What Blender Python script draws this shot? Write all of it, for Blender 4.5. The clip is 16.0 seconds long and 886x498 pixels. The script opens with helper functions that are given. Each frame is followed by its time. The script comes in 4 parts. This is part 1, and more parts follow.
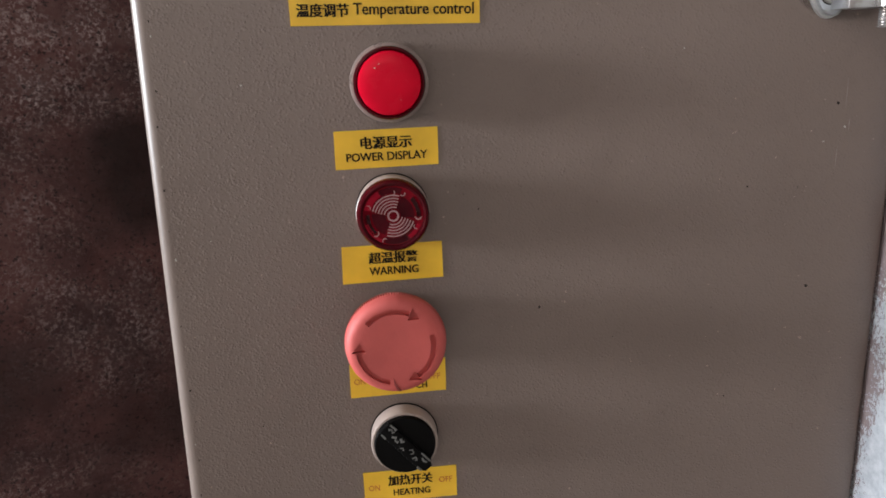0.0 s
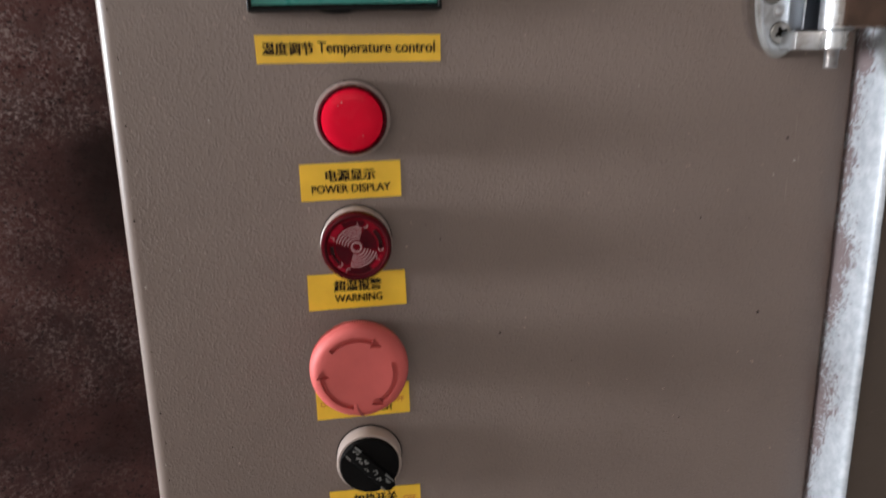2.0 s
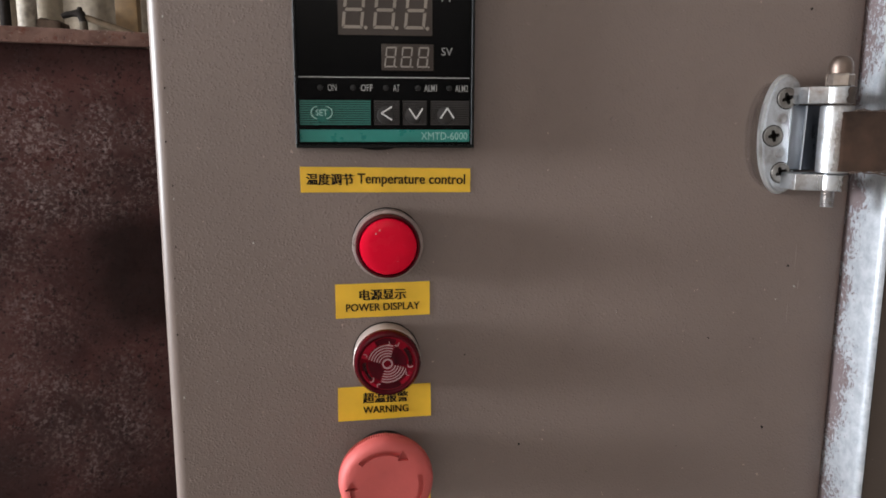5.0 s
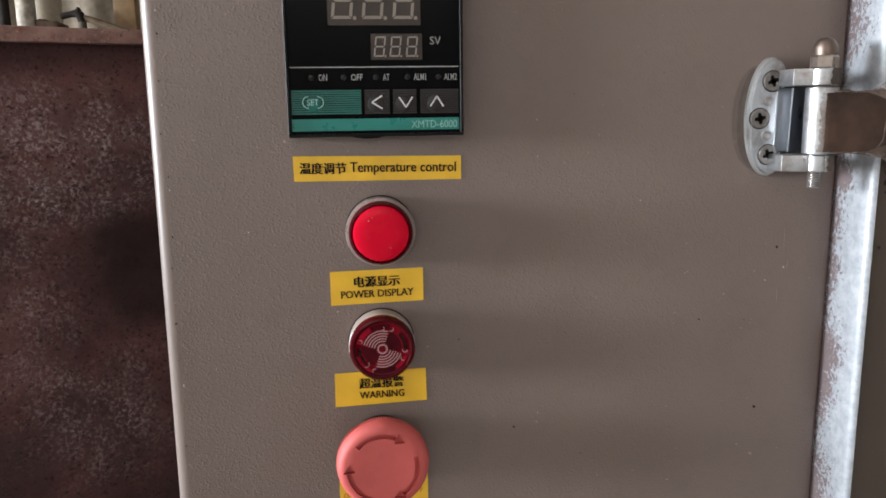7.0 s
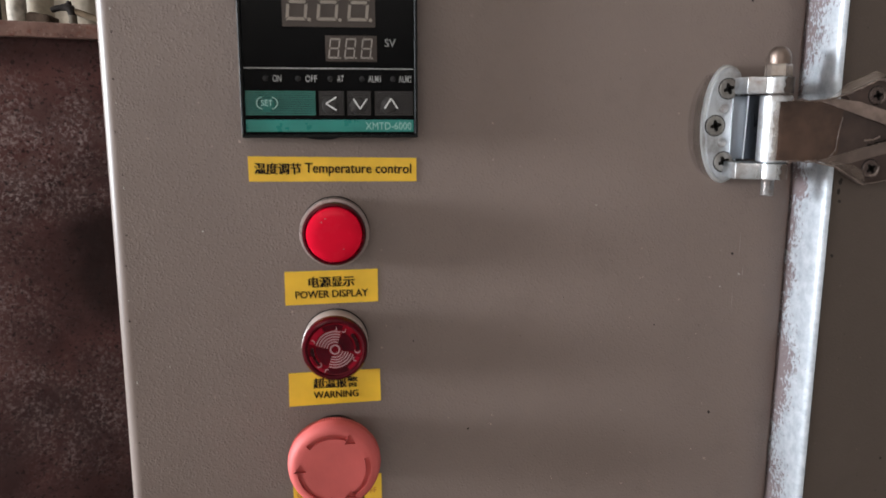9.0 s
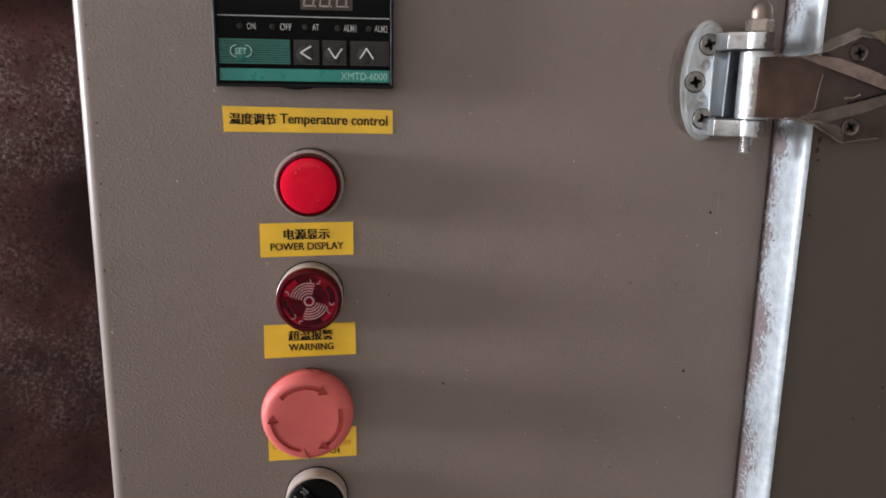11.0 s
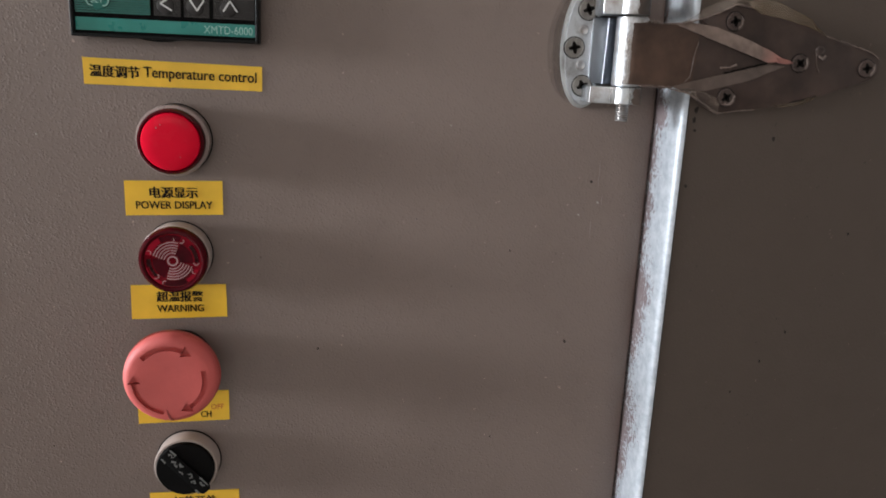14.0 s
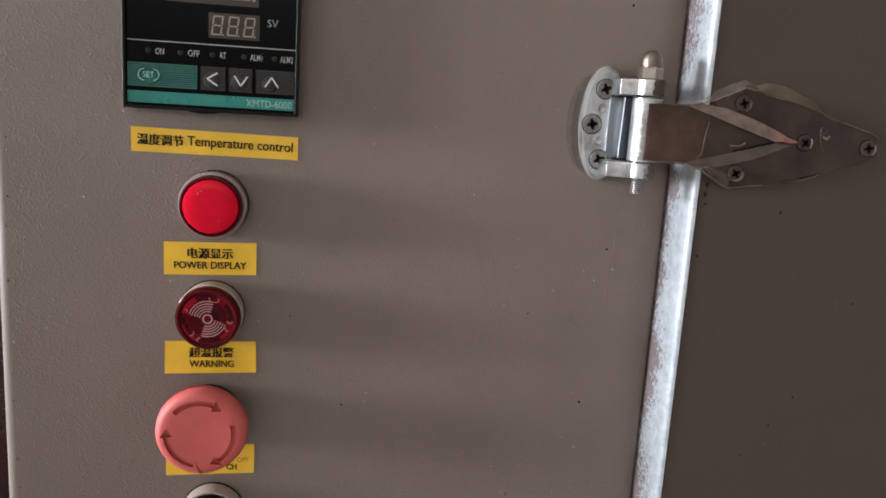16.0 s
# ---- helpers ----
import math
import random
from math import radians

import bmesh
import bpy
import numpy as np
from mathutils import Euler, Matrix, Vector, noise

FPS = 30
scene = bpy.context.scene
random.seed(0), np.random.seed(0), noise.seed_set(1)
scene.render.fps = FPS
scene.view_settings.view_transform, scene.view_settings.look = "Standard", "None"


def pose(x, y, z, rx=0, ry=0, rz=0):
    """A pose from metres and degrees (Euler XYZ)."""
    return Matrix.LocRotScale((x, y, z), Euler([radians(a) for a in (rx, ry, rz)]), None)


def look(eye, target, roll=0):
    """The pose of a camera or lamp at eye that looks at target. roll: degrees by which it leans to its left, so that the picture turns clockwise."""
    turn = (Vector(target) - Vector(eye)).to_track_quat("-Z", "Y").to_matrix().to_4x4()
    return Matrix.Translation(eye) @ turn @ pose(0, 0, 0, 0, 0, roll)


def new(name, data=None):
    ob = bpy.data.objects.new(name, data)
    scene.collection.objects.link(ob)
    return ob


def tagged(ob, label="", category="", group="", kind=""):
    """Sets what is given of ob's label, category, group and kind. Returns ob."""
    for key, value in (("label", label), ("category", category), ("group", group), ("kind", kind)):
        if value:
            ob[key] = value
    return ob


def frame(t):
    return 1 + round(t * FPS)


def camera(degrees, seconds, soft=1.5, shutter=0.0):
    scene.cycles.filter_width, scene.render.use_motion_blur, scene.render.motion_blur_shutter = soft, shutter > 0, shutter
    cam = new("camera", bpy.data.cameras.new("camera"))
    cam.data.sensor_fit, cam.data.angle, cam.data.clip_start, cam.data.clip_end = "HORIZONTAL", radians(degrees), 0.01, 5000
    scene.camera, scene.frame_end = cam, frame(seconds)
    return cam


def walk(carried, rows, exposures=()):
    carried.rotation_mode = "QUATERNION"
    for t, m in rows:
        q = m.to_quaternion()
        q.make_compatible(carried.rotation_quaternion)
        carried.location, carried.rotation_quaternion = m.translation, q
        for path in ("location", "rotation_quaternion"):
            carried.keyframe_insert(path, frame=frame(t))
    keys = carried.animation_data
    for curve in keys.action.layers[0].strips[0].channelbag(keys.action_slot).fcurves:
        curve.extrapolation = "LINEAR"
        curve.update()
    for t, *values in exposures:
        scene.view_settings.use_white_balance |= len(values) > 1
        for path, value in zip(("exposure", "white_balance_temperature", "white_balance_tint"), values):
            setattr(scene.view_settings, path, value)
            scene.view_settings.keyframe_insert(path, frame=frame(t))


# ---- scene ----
cam = camera(60.51, 16.0, soft=1.7, shutter=0.5)
PATH = [
    (0, (-0.00489, -0.30798, 1.30425), (0.07556, 0.65654, 1.05279), -1.594),
    (0.5, (-0.00173, -0.30558, 1.30263), (0.07729, 0.65782, 1.04648), -1.657),
    (1, (0.00210, -0.30101, 1.29735), (0.08324, 0.66106, 1.03688), -1.517),
    (1.5, (0.00588, -0.30322, 1.30204), (0.09106, 0.65760, 1.03829), -1.405),
    (2, (0.00682, -0.31566, 1.32050), (0.09904, 0.64611, 1.06266), -1.175),
    (2.5, (0.01027, -0.33596, 1.34948), (0.11232, 0.63403, 1.12880), -0.404),
    (3, (0.00966, -0.33296, 1.34846), (0.11637, 0.64006, 1.14390), -0.059),
    (3.5, (-0.00558, -0.32636, 1.34653), (0.10571, 0.64767, 1.14935), 0.207),
    (4, (-0.01308, -0.33050, 1.35147), (0.10316, 0.64532, 1.16636), 0.716),
    (4.2, (-0.01453, -0.33044, 1.35158), (0.09851, 0.64660, 1.17100), 0.836),
    (6.3, (-0.00661, -0.32759, 1.34202), (0.10436, 0.65086, 1.16788), -0.998),
    (6.5, (-0.00813, -0.33055, 1.34413), (0.10068, 0.64755, 1.16671), -0.953),
    (7, (-0.00770, -0.33582, 1.34532), (0.09972, 0.64184, 1.16468), -0.769),
    (7.5, (-0.00443, -0.34132, 1.35108), (0.10084, 0.63585, 1.16656), -0.543),
    (8, (0.00426, -0.34318, 1.35338), (0.11153, 0.63418, 1.17103), -0.310),
    (8.5, (0.00670, -0.34211, 1.35123), (0.11724, 0.63533, 1.17127), -0.049),
    (9, (0.01145, -0.33898, 1.34700), (0.12193, 0.63801, 1.16454), 0.142),
    (9.2, (0.01324, -0.33763, 1.34146), (0.12304, 0.63978, 1.16086), 0.255),
    (11.5, (0.03169, -0.34205, 1.33434), (0.13948, 0.62690, 1.11182), 1.068),
    (12, (0.04610, -0.34070, 1.32922), (0.15194, 0.62721, 1.10130), 1.288),
    (12.5, (0.06356, -0.34314, 1.32820), (0.16595, 0.62312, 1.09186), 1.503),
    (13, (0.07577, -0.34517, 1.32635), (0.18094, 0.61932, 1.08406), 1.707),
    (13.5, (0.07723, -0.34314, 1.32305), (0.19291, 0.61987, 1.07968), 1.981),
    (14, (0.07254, -0.34351, 1.33074), (0.20509, 0.61840, 1.09164), 2.575),
    (14.5, (0.05929, -0.33838, 1.33402), (0.20163, 0.62511, 1.10725), 3.085),
    (15, (0.05391, -0.34895, 1.33973), (0.18572, 0.61950, 1.12823), 3.358),
    (15.5, (0.05523, -0.35922, 1.34687), (0.18795, 0.61235, 1.15086), 3.542),
    (16, (0.06093, -0.35646, 1.34237), (0.18861, 0.61856, 1.16058), 3.570),
]
EXPOSURES = [(0.0, -0.60, 6620, 12), (2.0, -0.58, 6620, 12), (4.0, -0.57, 6620, 12), (6.5, -0.49, 6540, 11.5), (7.0, -0.40, 6500, 10.5), (8.0, -0.35, 6500, 10.5),
             (9.0, -0.41, 6500, 11), (11.5, -0.47, 6500, 10.5), (12.5, -0.54, 6500, 10.5), (13.5, -0.57, 6500, 10.5), (14.5, -0.58, 6500, 10.5), (15.2, -0.50, 6500, 10.5), (16.0, -0.41, 6500, 10.5)]
walk(cam, [(t, look(eye, target, roll)) for t, eye, target, roll in PATH], EXPOSURES)

# ---- world and light ----
world = bpy.data.worlds.new("world")
scene.world = world
world.use_nodes = True
_wn = world.node_tree.nodes
_sky = _wn.new("ShaderNodeTexSky")
_sky.sky_type, _sky.sun_disc = "NISHITA", False
_sky.sun_elevation, _sky.sun_rotation = radians(38), radians(250)
world.node_tree.links.new(_sky.outputs[0], _wn["Background"].inputs[0])
_wn["Background"].inputs[1].default_value = 0.1


def area_light(name, eye, target, sx, sy, watts, colour):
    data = bpy.data.lights.new(name, "AREA")
    data.shape, data.size, data.size_y, data.energy, data.color = "RECTANGLE", sx, sy, watts, colour
    ob = new(name, data)
    ob.matrix_world = look(eye, target)
    return ob


# daylight in the window on the left of the hall
area_light("window_daylight", (-5.22, -0.22, 1.72), (0, -0.22, 1.45), 1.8, 1.00, 890, (0.845, 0.928, 0.998))
# two fill lamps added to light the front, no such windows known
area_light("far_fill_lamp", (-5.22, -4.10, 1.75), (0, -1.0, 1.45), 2.2, 2.2, 27, (1.0, 0.93, 0.86))
area_light("high_fill_lamp", (-0.9, -5.62, 2.75), (-0.3, 0, 1.45), 3.4, 0.9, 47, (1.0, 0.91, 0.825))


# ---- materials ----
class Nodes:
    """A node material in the making."""

    def __init__(self, name):
        self.mat = bpy.data.materials.new(name)
        self.mat.use_nodes = True
        self.t = self.mat.node_tree
        self.bsdf = self.t.nodes["Principled BSDF"]
        self.co = self.t.nodes.new("ShaderNodeTexCoord").outputs["Object"]

    def link(self, a, b):
        self.t.links.new(a, b)

    def noise(self, scale, detail=4, rough=0.55, stretch=None, offset=0.0):
        n = self.t.nodes.new("ShaderNodeTexNoise")
        n.inputs["Scale"].default_value, n.inputs["Detail"].default_value = scale, detail
        n.inputs["Roughness"].default_value = rough
        m = self.t.nodes.new("ShaderNodeMapping")
        m.inputs["Scale"].default_value = stretch or (1, 1, 1)
        m.inputs["Location"].default_value = (offset, offset * 0.7, offset * 1.3)
        self.link(self.co, m.inputs[0])
        self.link(m.outputs[0], n.inputs["Vector"])
        return n.outputs["Fac"]

    def ramp(self, fac, lo, hi, a=0.0, b=1.0):
        n = self.t.nodes.new("ShaderNodeMapRange")
        n.clamp = True
        for i, v in enumerate((lo, hi, a, b)):
            n.inputs[i + 1].default_value = v
        self.link(fac, n.inputs[0])
        return n.outputs[0]

    def math(self, op, a, b):
        n = self.t.nodes.new("ShaderNodeMath")
        n.operation = op
        for i, v in enumerate((a, b)):
            if isinstance(v, (int, float)):
                n.inputs[i].default_value = v
            else:
                self.link(v, n.inputs[i])
        return n.outputs[0]

    def mix(self, fac, a, b):
        n = self.t.nodes.new("ShaderNodeMix")
        n.data_type = "RGBA"
        for sock, v in ((n.inputs[0], fac), (n.inputs[6], a), (n.inputs[7], b)):
            if isinstance(v, (int, float)):
                sock.default_value = v
            elif isinstance(v, tuple):
                sock.default_value = (*v, 1)
            else:
                self.link(v, sock)
        return n.outputs[2]

    def bump(self, height, strength, distance):
        n = self.t.nodes.new("ShaderNodeBump")
        n.inputs["Strength"].default_value, n.inputs["Distance"].default_value = strength, distance
        self.link(height, n.inputs["Height"])
        if self.bsdf.inputs["Normal"].is_linked:
            self.link(self.bsdf.inputs["Normal"].links[0].from_socket, n.inputs["Normal"])
        self.link(n.outputs[0], self.bsdf.inputs["Normal"])

    def put(self, **values):
        for key, v in values.items():
            sock = self.bsdf.inputs[key.replace("_", " ")]
            if isinstance(v, tuple):
                sock.default_value = (*v, 1)
            elif isinstance(v, (int, float)):
                sock.default_value = v
            else:
                self.link(v, sock)
        return self


def plain(name, colour, rough, metal=0.0, grain=0.0, scale=900, vary=0.12, **more):
    """A surface of one colour with slight mottling, uneven gloss and fine relief."""
    n = Nodes(name)
    dark = tuple(c * (1 - vary) for c in colour)
    light = tuple(min(1, c * (1 + vary)) for c in colour)
    n.put(Base_Color=n.mix(n.ramp(n.noise(60, 5), 0.3, 0.7), dark, light), Metallic=metal,
          Roughness=n.ramp(n.noise(140, 4), 0.3, 0.7, rough * 0.85, min(1, rough * 1.15)), **more)
    if grain:
        n.bump(n.noise(scale, 3), grain, 0.0004)
    return n.mat


def sheet_paint(name, colour, dirt, rough, twist=0.0, relief=0.34):
    """Powder-coated sheet steel with an orange-peel grain, scuffs and dirt."""
    n = Nodes(name)
    base = n.mix(n.ramp(n.noise(7, 4, stretch=(1, 1, 0.5)), 0.35, 0.7), colour, tuple(c * 0.9 for c in colour))
    base = n.mix(n.ramp(n.noise(38, 6, 0.65), 0.52, 0.8, 0, 0.35), base, dirt)
    base = n.mix(n.ramp(n.noise(420, 2), 0.735, 0.76, 0, 0.6), base, tuple(c * 0.35 for c in colour))
    base = n.mix(n.ramp(n.noise(350, 2, offset=3.1), 0.75, 0.77, 0, 0.6), base, tuple(min(1, c * 2.2) for c in colour))
    n.put(Base_Color=base, Roughness=n.ramp(n.noise(24, 5), 0.3, 0.7, rough - 0.06, rough + 0.08))
    if twist:
        # a slight twist and dish in the relief, shaped to grade the light across the sheet
        sep = n.t.nodes.new("ShaderNodeSeparateXYZ")
        n.link(n.co, sep.inputs[0])
        turned = n.math("MULTIPLY", n.math("ADD", sep.outputs["X"], 0.05), n.math("SUBTRACT", sep.outputs["Z"], 1.27))
        dished = n.math("POWER", n.math("ABSOLUTE", n.math("SUBTRACT", sep.outputs["X"], -0.012), 0.0), 2.0)
        n.bump(n.math("ADD", turned, n.math("MULTIPLY", dished, 0.8)), 1.0, twist)
    n.bump(n.noise(5, 2), 0.12, 0.01)
    dots = n.t.nodes.new("ShaderNodeTexVoronoi")
    dots.inputs["Scale"].default_value = 820
    n.link(n.co, dots.inputs["Vector"])
    grain = n.math("MULTIPLY", n.ramp(dots.outputs["Distance"], 0.10, 0.60, 1, 0), n.ramp(n.noise(260, 3), 0.28, 0.62))
    grain = n.math("ADD", grain, n.math("MULTIPLY", n.noise(1100, 2, 0.5), 0.5))
    if twist:
        # the coat is smoother over the folded edge
        grain = n.math("MULTIPLY", grain, n.ramp(sep.outputs["X"], -0.0915, -0.0875, 0.12, 1.0))
    n.bump(grain, relief, 0.0005)
    return n.mat


def zinc_strip():
    n = Nodes("galvanised_edge")
    sep = n.t.nodes.new("ShaderNodeSeparateXYZ")
    n.link(n.co, sep.inputs[0])
    across = n.ramp(sep.outputs["Y"], 0.002, -0.019)
    spots = n.math("ADD", n.noise(640, 6, 0.75, stretch=(1, 1, 0.7)), n.math("MULTIPLY", n.noise(26, 4, offset=0.9), 0.85))
    rust = n.ramp(n.math("SUBTRACT", spots, n.math("MULTIPLY", across, n.ramp(sep.outputs["Z"], 1.345, 1.375, 0.34, 0.20))), 0.85, 0.90, 0, 0.85)
    metal = n.mix(n.ramp(n.noise(210, 6, 0.7), 0.36, 0.64), (0.345, 0.365, 0.40), (0.50, 0.515, 0.545))
    n.put(Base_Color=n.mix(rust, metal, (0.150, 0.092, 0.088)), Metallic=n.ramp(rust, 0, 1, 0.2, 0.0),
          Roughness=n.ramp(rust, 0, 1, 0.42, 0.9))
    n.bump(rust, 0.5, 0.0004)
    n.bump(n.noise(260, 5, 0.6), 0.08, 0.0008)
    return n.mat


def rusty_plate():
    """Old rusted plate: a worn, speckled skin broken by dark patches."""
    n = Nodes("rusted_steel_plate")
    sep = n.t.nodes.new("ShaderNodeSeparateXYZ")
    n.link(n.co, sep.inputs[0])
    ragged = n.math("SUBTRACT", n.noise(22, 5, 0.6, offset=4.4), 0.5)

    def patch(x, z, wide, high, soft, reach=1.1):
        """1 inside a ragged oval patch of the plate, 0 outside it."""
        u = n.math("DIVIDE", n.math("SUBTRACT", sep.outputs["X"], x), wide)
        w = n.math("DIVIDE", n.math("SUBTRACT", sep.outputs["Z"], z), high)
        d = n.math("SQRT", n.math("ADD", n.math("MULTIPLY", u, u), n.math("MULTIPLY", w, w)), 0.0)
        return n.ramp(n.math("ADD", d, n.math("MULTIPLY", ragged, reach)), 1 - soft, 1 + soft, 1.0, 0.0)

    # darker patches: beside the cabinet, low down, and a band below the flange
    dark_patch = n.math("MAXIMUM", patch(-0.186, 1.212, 0.054, 0.052, 0.30), n.math("MULTIPLY", patch(-0.205, 0.998, 0.058, 0.030, 0.40), 0.55))
    dark_patch = n.math("MAXIMUM", dark_patch, n.math("MULTIPLY", patch(-0.298, 1.060, 0.026, 0.034, 0.5), 0.4))
    dark_patch = n.math("MAXIMUM", dark_patch, n.math("MULTIPLY", patch(-0.20, 1.396, 0.30, 0.016, 0.6), 0.5))
    blotch = n.ramp(n.noise(11, 4, offset=1.7), 0.38, 0.64)
    skin = n.mix(blotch, (0.042, 0.0172, 0.0168), (0.110, 0.0470, 0.0440))
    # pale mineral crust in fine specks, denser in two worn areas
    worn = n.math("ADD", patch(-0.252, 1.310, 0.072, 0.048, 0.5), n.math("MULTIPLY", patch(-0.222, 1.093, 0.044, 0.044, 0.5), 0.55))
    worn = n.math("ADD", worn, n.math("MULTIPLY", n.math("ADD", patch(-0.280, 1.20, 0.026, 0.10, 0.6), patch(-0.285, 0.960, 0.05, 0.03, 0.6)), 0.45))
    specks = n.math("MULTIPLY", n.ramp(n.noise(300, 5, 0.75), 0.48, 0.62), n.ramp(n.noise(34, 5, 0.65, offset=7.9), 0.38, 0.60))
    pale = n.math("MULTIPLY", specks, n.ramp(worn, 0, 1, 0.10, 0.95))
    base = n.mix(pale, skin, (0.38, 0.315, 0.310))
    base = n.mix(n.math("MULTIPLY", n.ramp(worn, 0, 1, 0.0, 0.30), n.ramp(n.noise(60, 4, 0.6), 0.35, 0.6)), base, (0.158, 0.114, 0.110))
    base = n.mix(n.ramp(n.noise(45, 6, 0.7, offset=2.2), 0.52, 0.72, 0, 0.7), base, (0.085, 0.0290, 0.0240))
    base = n.mix(n.math("MULTIPLY", dark_patch, n.ramp(n.noise(30, 4, offset=6.1), 0.25, 0.6, 0.80, 0.97)), base, (0.0195, 0.0085, 0.0080))
    base = n.mix(n.ramp(n.noise(310, 4, 0.6, offset=8.2), 0.57, 0.65, 0, 0.82), base, (0.014, 0.007, 0.007))
    n.put(Base_Color=base, Roughness=n.ramp(n.noise(40, 5), 0.3, 0.7, 0.6, 0.9), Specular_IOR_Level=0.3)
    n.bump(n.math("MULTIPLY", n.noise(190, 6, 0.7), n.ramp(dark_patch, 0, 1, 1.0, 0.35)), 0.9, 0.0015)
    return n.mat


def rusty_flange():
    """A rusted angle with brighter scrapes and dark pits."""
    n = Nodes("rusty_flange")
    base = n.mix(n.ramp(n.noise(50, 5, 0.65), 0.32, 0.68), (0.135, 0.072, 0.058), (0.290, 0.180, 0.150))
    base = n.mix(n.ramp(n.noise(120, 5, 0.7, offset=3.3), 0.56, 0.66, 0, 0.8), base, (0.165, 0.052, 0.030))
    base = n.mix(n.ramp(n.noise(320, 4, 0.7, offset=1.9), 0.60, 0.66, 0, 0.8), base, (0.035, 0.017, 0.014))
    base = n.mix(n.ramp(n.noise(300, 4, 0.7, offset=6.9), 0.62, 0.68, 0, 0.7), base, (0.40, 0.31, 0.27))
    n.put(Base_Color=base, Roughness=0.75)
    n.bump(n.noise(240, 5, 0.7), 0.7, 0.0008)
    return n.mat


def rubbed_metal(name, colour, rough, brown, amount, wrinkle=0.0):
    """Bright metal with brushed scratches and brown tarnish."""
    n = Nodes(name)
    tarnish = n.ramp(n.noise(70, 6, 0.65), 0.62 - amount * 0.4, 0.78 - amount * 0.3, 0, 0.85)
    n.put(Base_Color=n.mix(tarnish, colour, brown), Metallic=n.ramp(tarnish, 0, 1, 1.0, 0.55),
          Roughness=n.ramp(n.noise(220, 4, stretch=(1, 1, 0.15)), 0.3, 0.7, rough * 0.7, rough * 1.4))
    n.bump(n.noise(500, 4, 0.6, stretch=(1, 1, 0.3)), 0.12, 0.0004)
    if wrinkle:
        n.bump(n.noise(130, 5, 0.6, offset=5.2), wrinkle, 0.0012)
    return n.mat


def film(name, lo, hi, dark=(0.20, 0.145, 0.115), pale=(0.36, 0.285, 0.235)):
    """Torn protective film: clear with a glossy, crumpled skin."""
    n = Nodes(name)
    n.put(Base_Color=n.mix(n.ramp(n.noise(70, 4), 0.35, 0.65), dark, pale), Roughness=0.2,
          Alpha=n.ramp(n.noise(60, 5), 0.3, 0.75, lo, hi))
    n.bump(n.noise(160, 5, 0.6), 0.9, 0.002)
    return n.mat


def smeared_swage():
    """Rubbed brown metal that runs into a faint red paint smear at the nose."""
    n = Nodes("rubbed_brown_metal")
    sep = n.t.nodes.new("ShaderNodeSeparateXYZ")
    n.link(n.co, sep.inputs[0])
    base = n.mix(n.ramp(n.noise(90, 5, 0.65), 0.3, 0.7), (0.105, 0.070, 0.057), (0.285, 0.205, 0.170))
    wavering = n.math("ADD", sep.outputs["X"], n.math("MULTIPLY", n.noise(160, 4), 0.006))
    base = n.mix(n.ramp(wavering, 0.2535, 0.2620, 0.0, 0.85), base, (0.36, 0.150, 0.122))
    n.put(Base_Color=base, Roughness=n.ramp(n.noise(140, 4), 0.3, 0.7, 0.34, 0.52))
    n.bump(n.noise(220, 4), 0.8, 0.0004)
    return n.mat


def dark_veil():
    """A thin uneven see-through grey layer."""
    n = Nodes("grey_veil")
    n.put(Base_Color=(0.055, 0.046, 0.042), Roughness=0.6, Alpha=n.ramp(n.noise(130, 4), 0.3, 0.7, 0.03, 0.11))
    return n.mat


DARKVEIL = dark_veil()
PANEL = sheet_paint("grey_panel_paint", (0.199, 0.148, 0.127), (0.136, 0.096, 0.080), 0.40, 0.5)
DOOR = sheet_paint("grey_door_paint", (0.073, 0.051, 0.039), (0.054, 0.036, 0.027), 0.58, 0.0, 0.14)
ZINC = zinc_strip()
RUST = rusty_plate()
LEDGE = rusty_flange()
CHROME = rubbed_metal("bright_zinc_plating", (0.57, 0.585, 0.61), 0.34, (0.24, 0.19, 0.16), 0.36)
CASTZINC = rubbed_metal("cast_zinc", (0.66, 0.68, 0.71), 0.36, (0.27, 0.25, 0.245), 0.36, 0.3)
FLANGE = rubbed_metal("pale_zinc_flange", (0.58, 0.58, 0.57), 0.55, (0.30, 0.28, 0.265), 0.36)
DULL = rubbed_metal("dull_zinc", (0.23, 0.245, 0.27), 0.42, (0.16, 0.13, 0.11), 0.1)
SHADEDZINC = rubbed_metal("shaded_zinc", (0.125, 0.135, 0.155), 0.34, (0.07, 0.062, 0.06), 0.2, 0.5)
TONGUE = plain("brown_film_strap", (0.062, 0.0345, 0.0240), 0.36, 0.0, 0.6, 220, 0.55, Specular_IOR_Level=0.35)
STRAP = plain("dark_film_strap", (0.0490, 0.0310, 0.0255), 0.36, 0.0, 0.5, 160, 0.45, Specular_IOR_Level=0.3)
SCREW = rubbed_metal("screw_steel", (0.34, 0.32, 0.30), 0.5, (0.14, 0.115, 0.10), 0.4)
SWAGE = smeared_swage()
SWAGEDIM = plain("dull_brown_metal", (0.105, 0.073, 0.060), 0.42, 0.0, 0.7, 220, 0.6)
DARKSCREW = plain("filmed_screw", (0.060, 0.040, 0.034), 0.34, 0, 0.7, 420, 0.5, Specular_IOR_Level=0.35)
# near-black, also for the painted shadow lines along the film
SLOT = plain("screw_recess", (0.010, 0.008, 0.007), 0.7, Specular_IOR_Level=0.08)
NUTTY = rubbed_metal("nickel_nut", (0.42, 0.36, 0.32), 0.32, (0.20, 0.13, 0.095), 0.5)
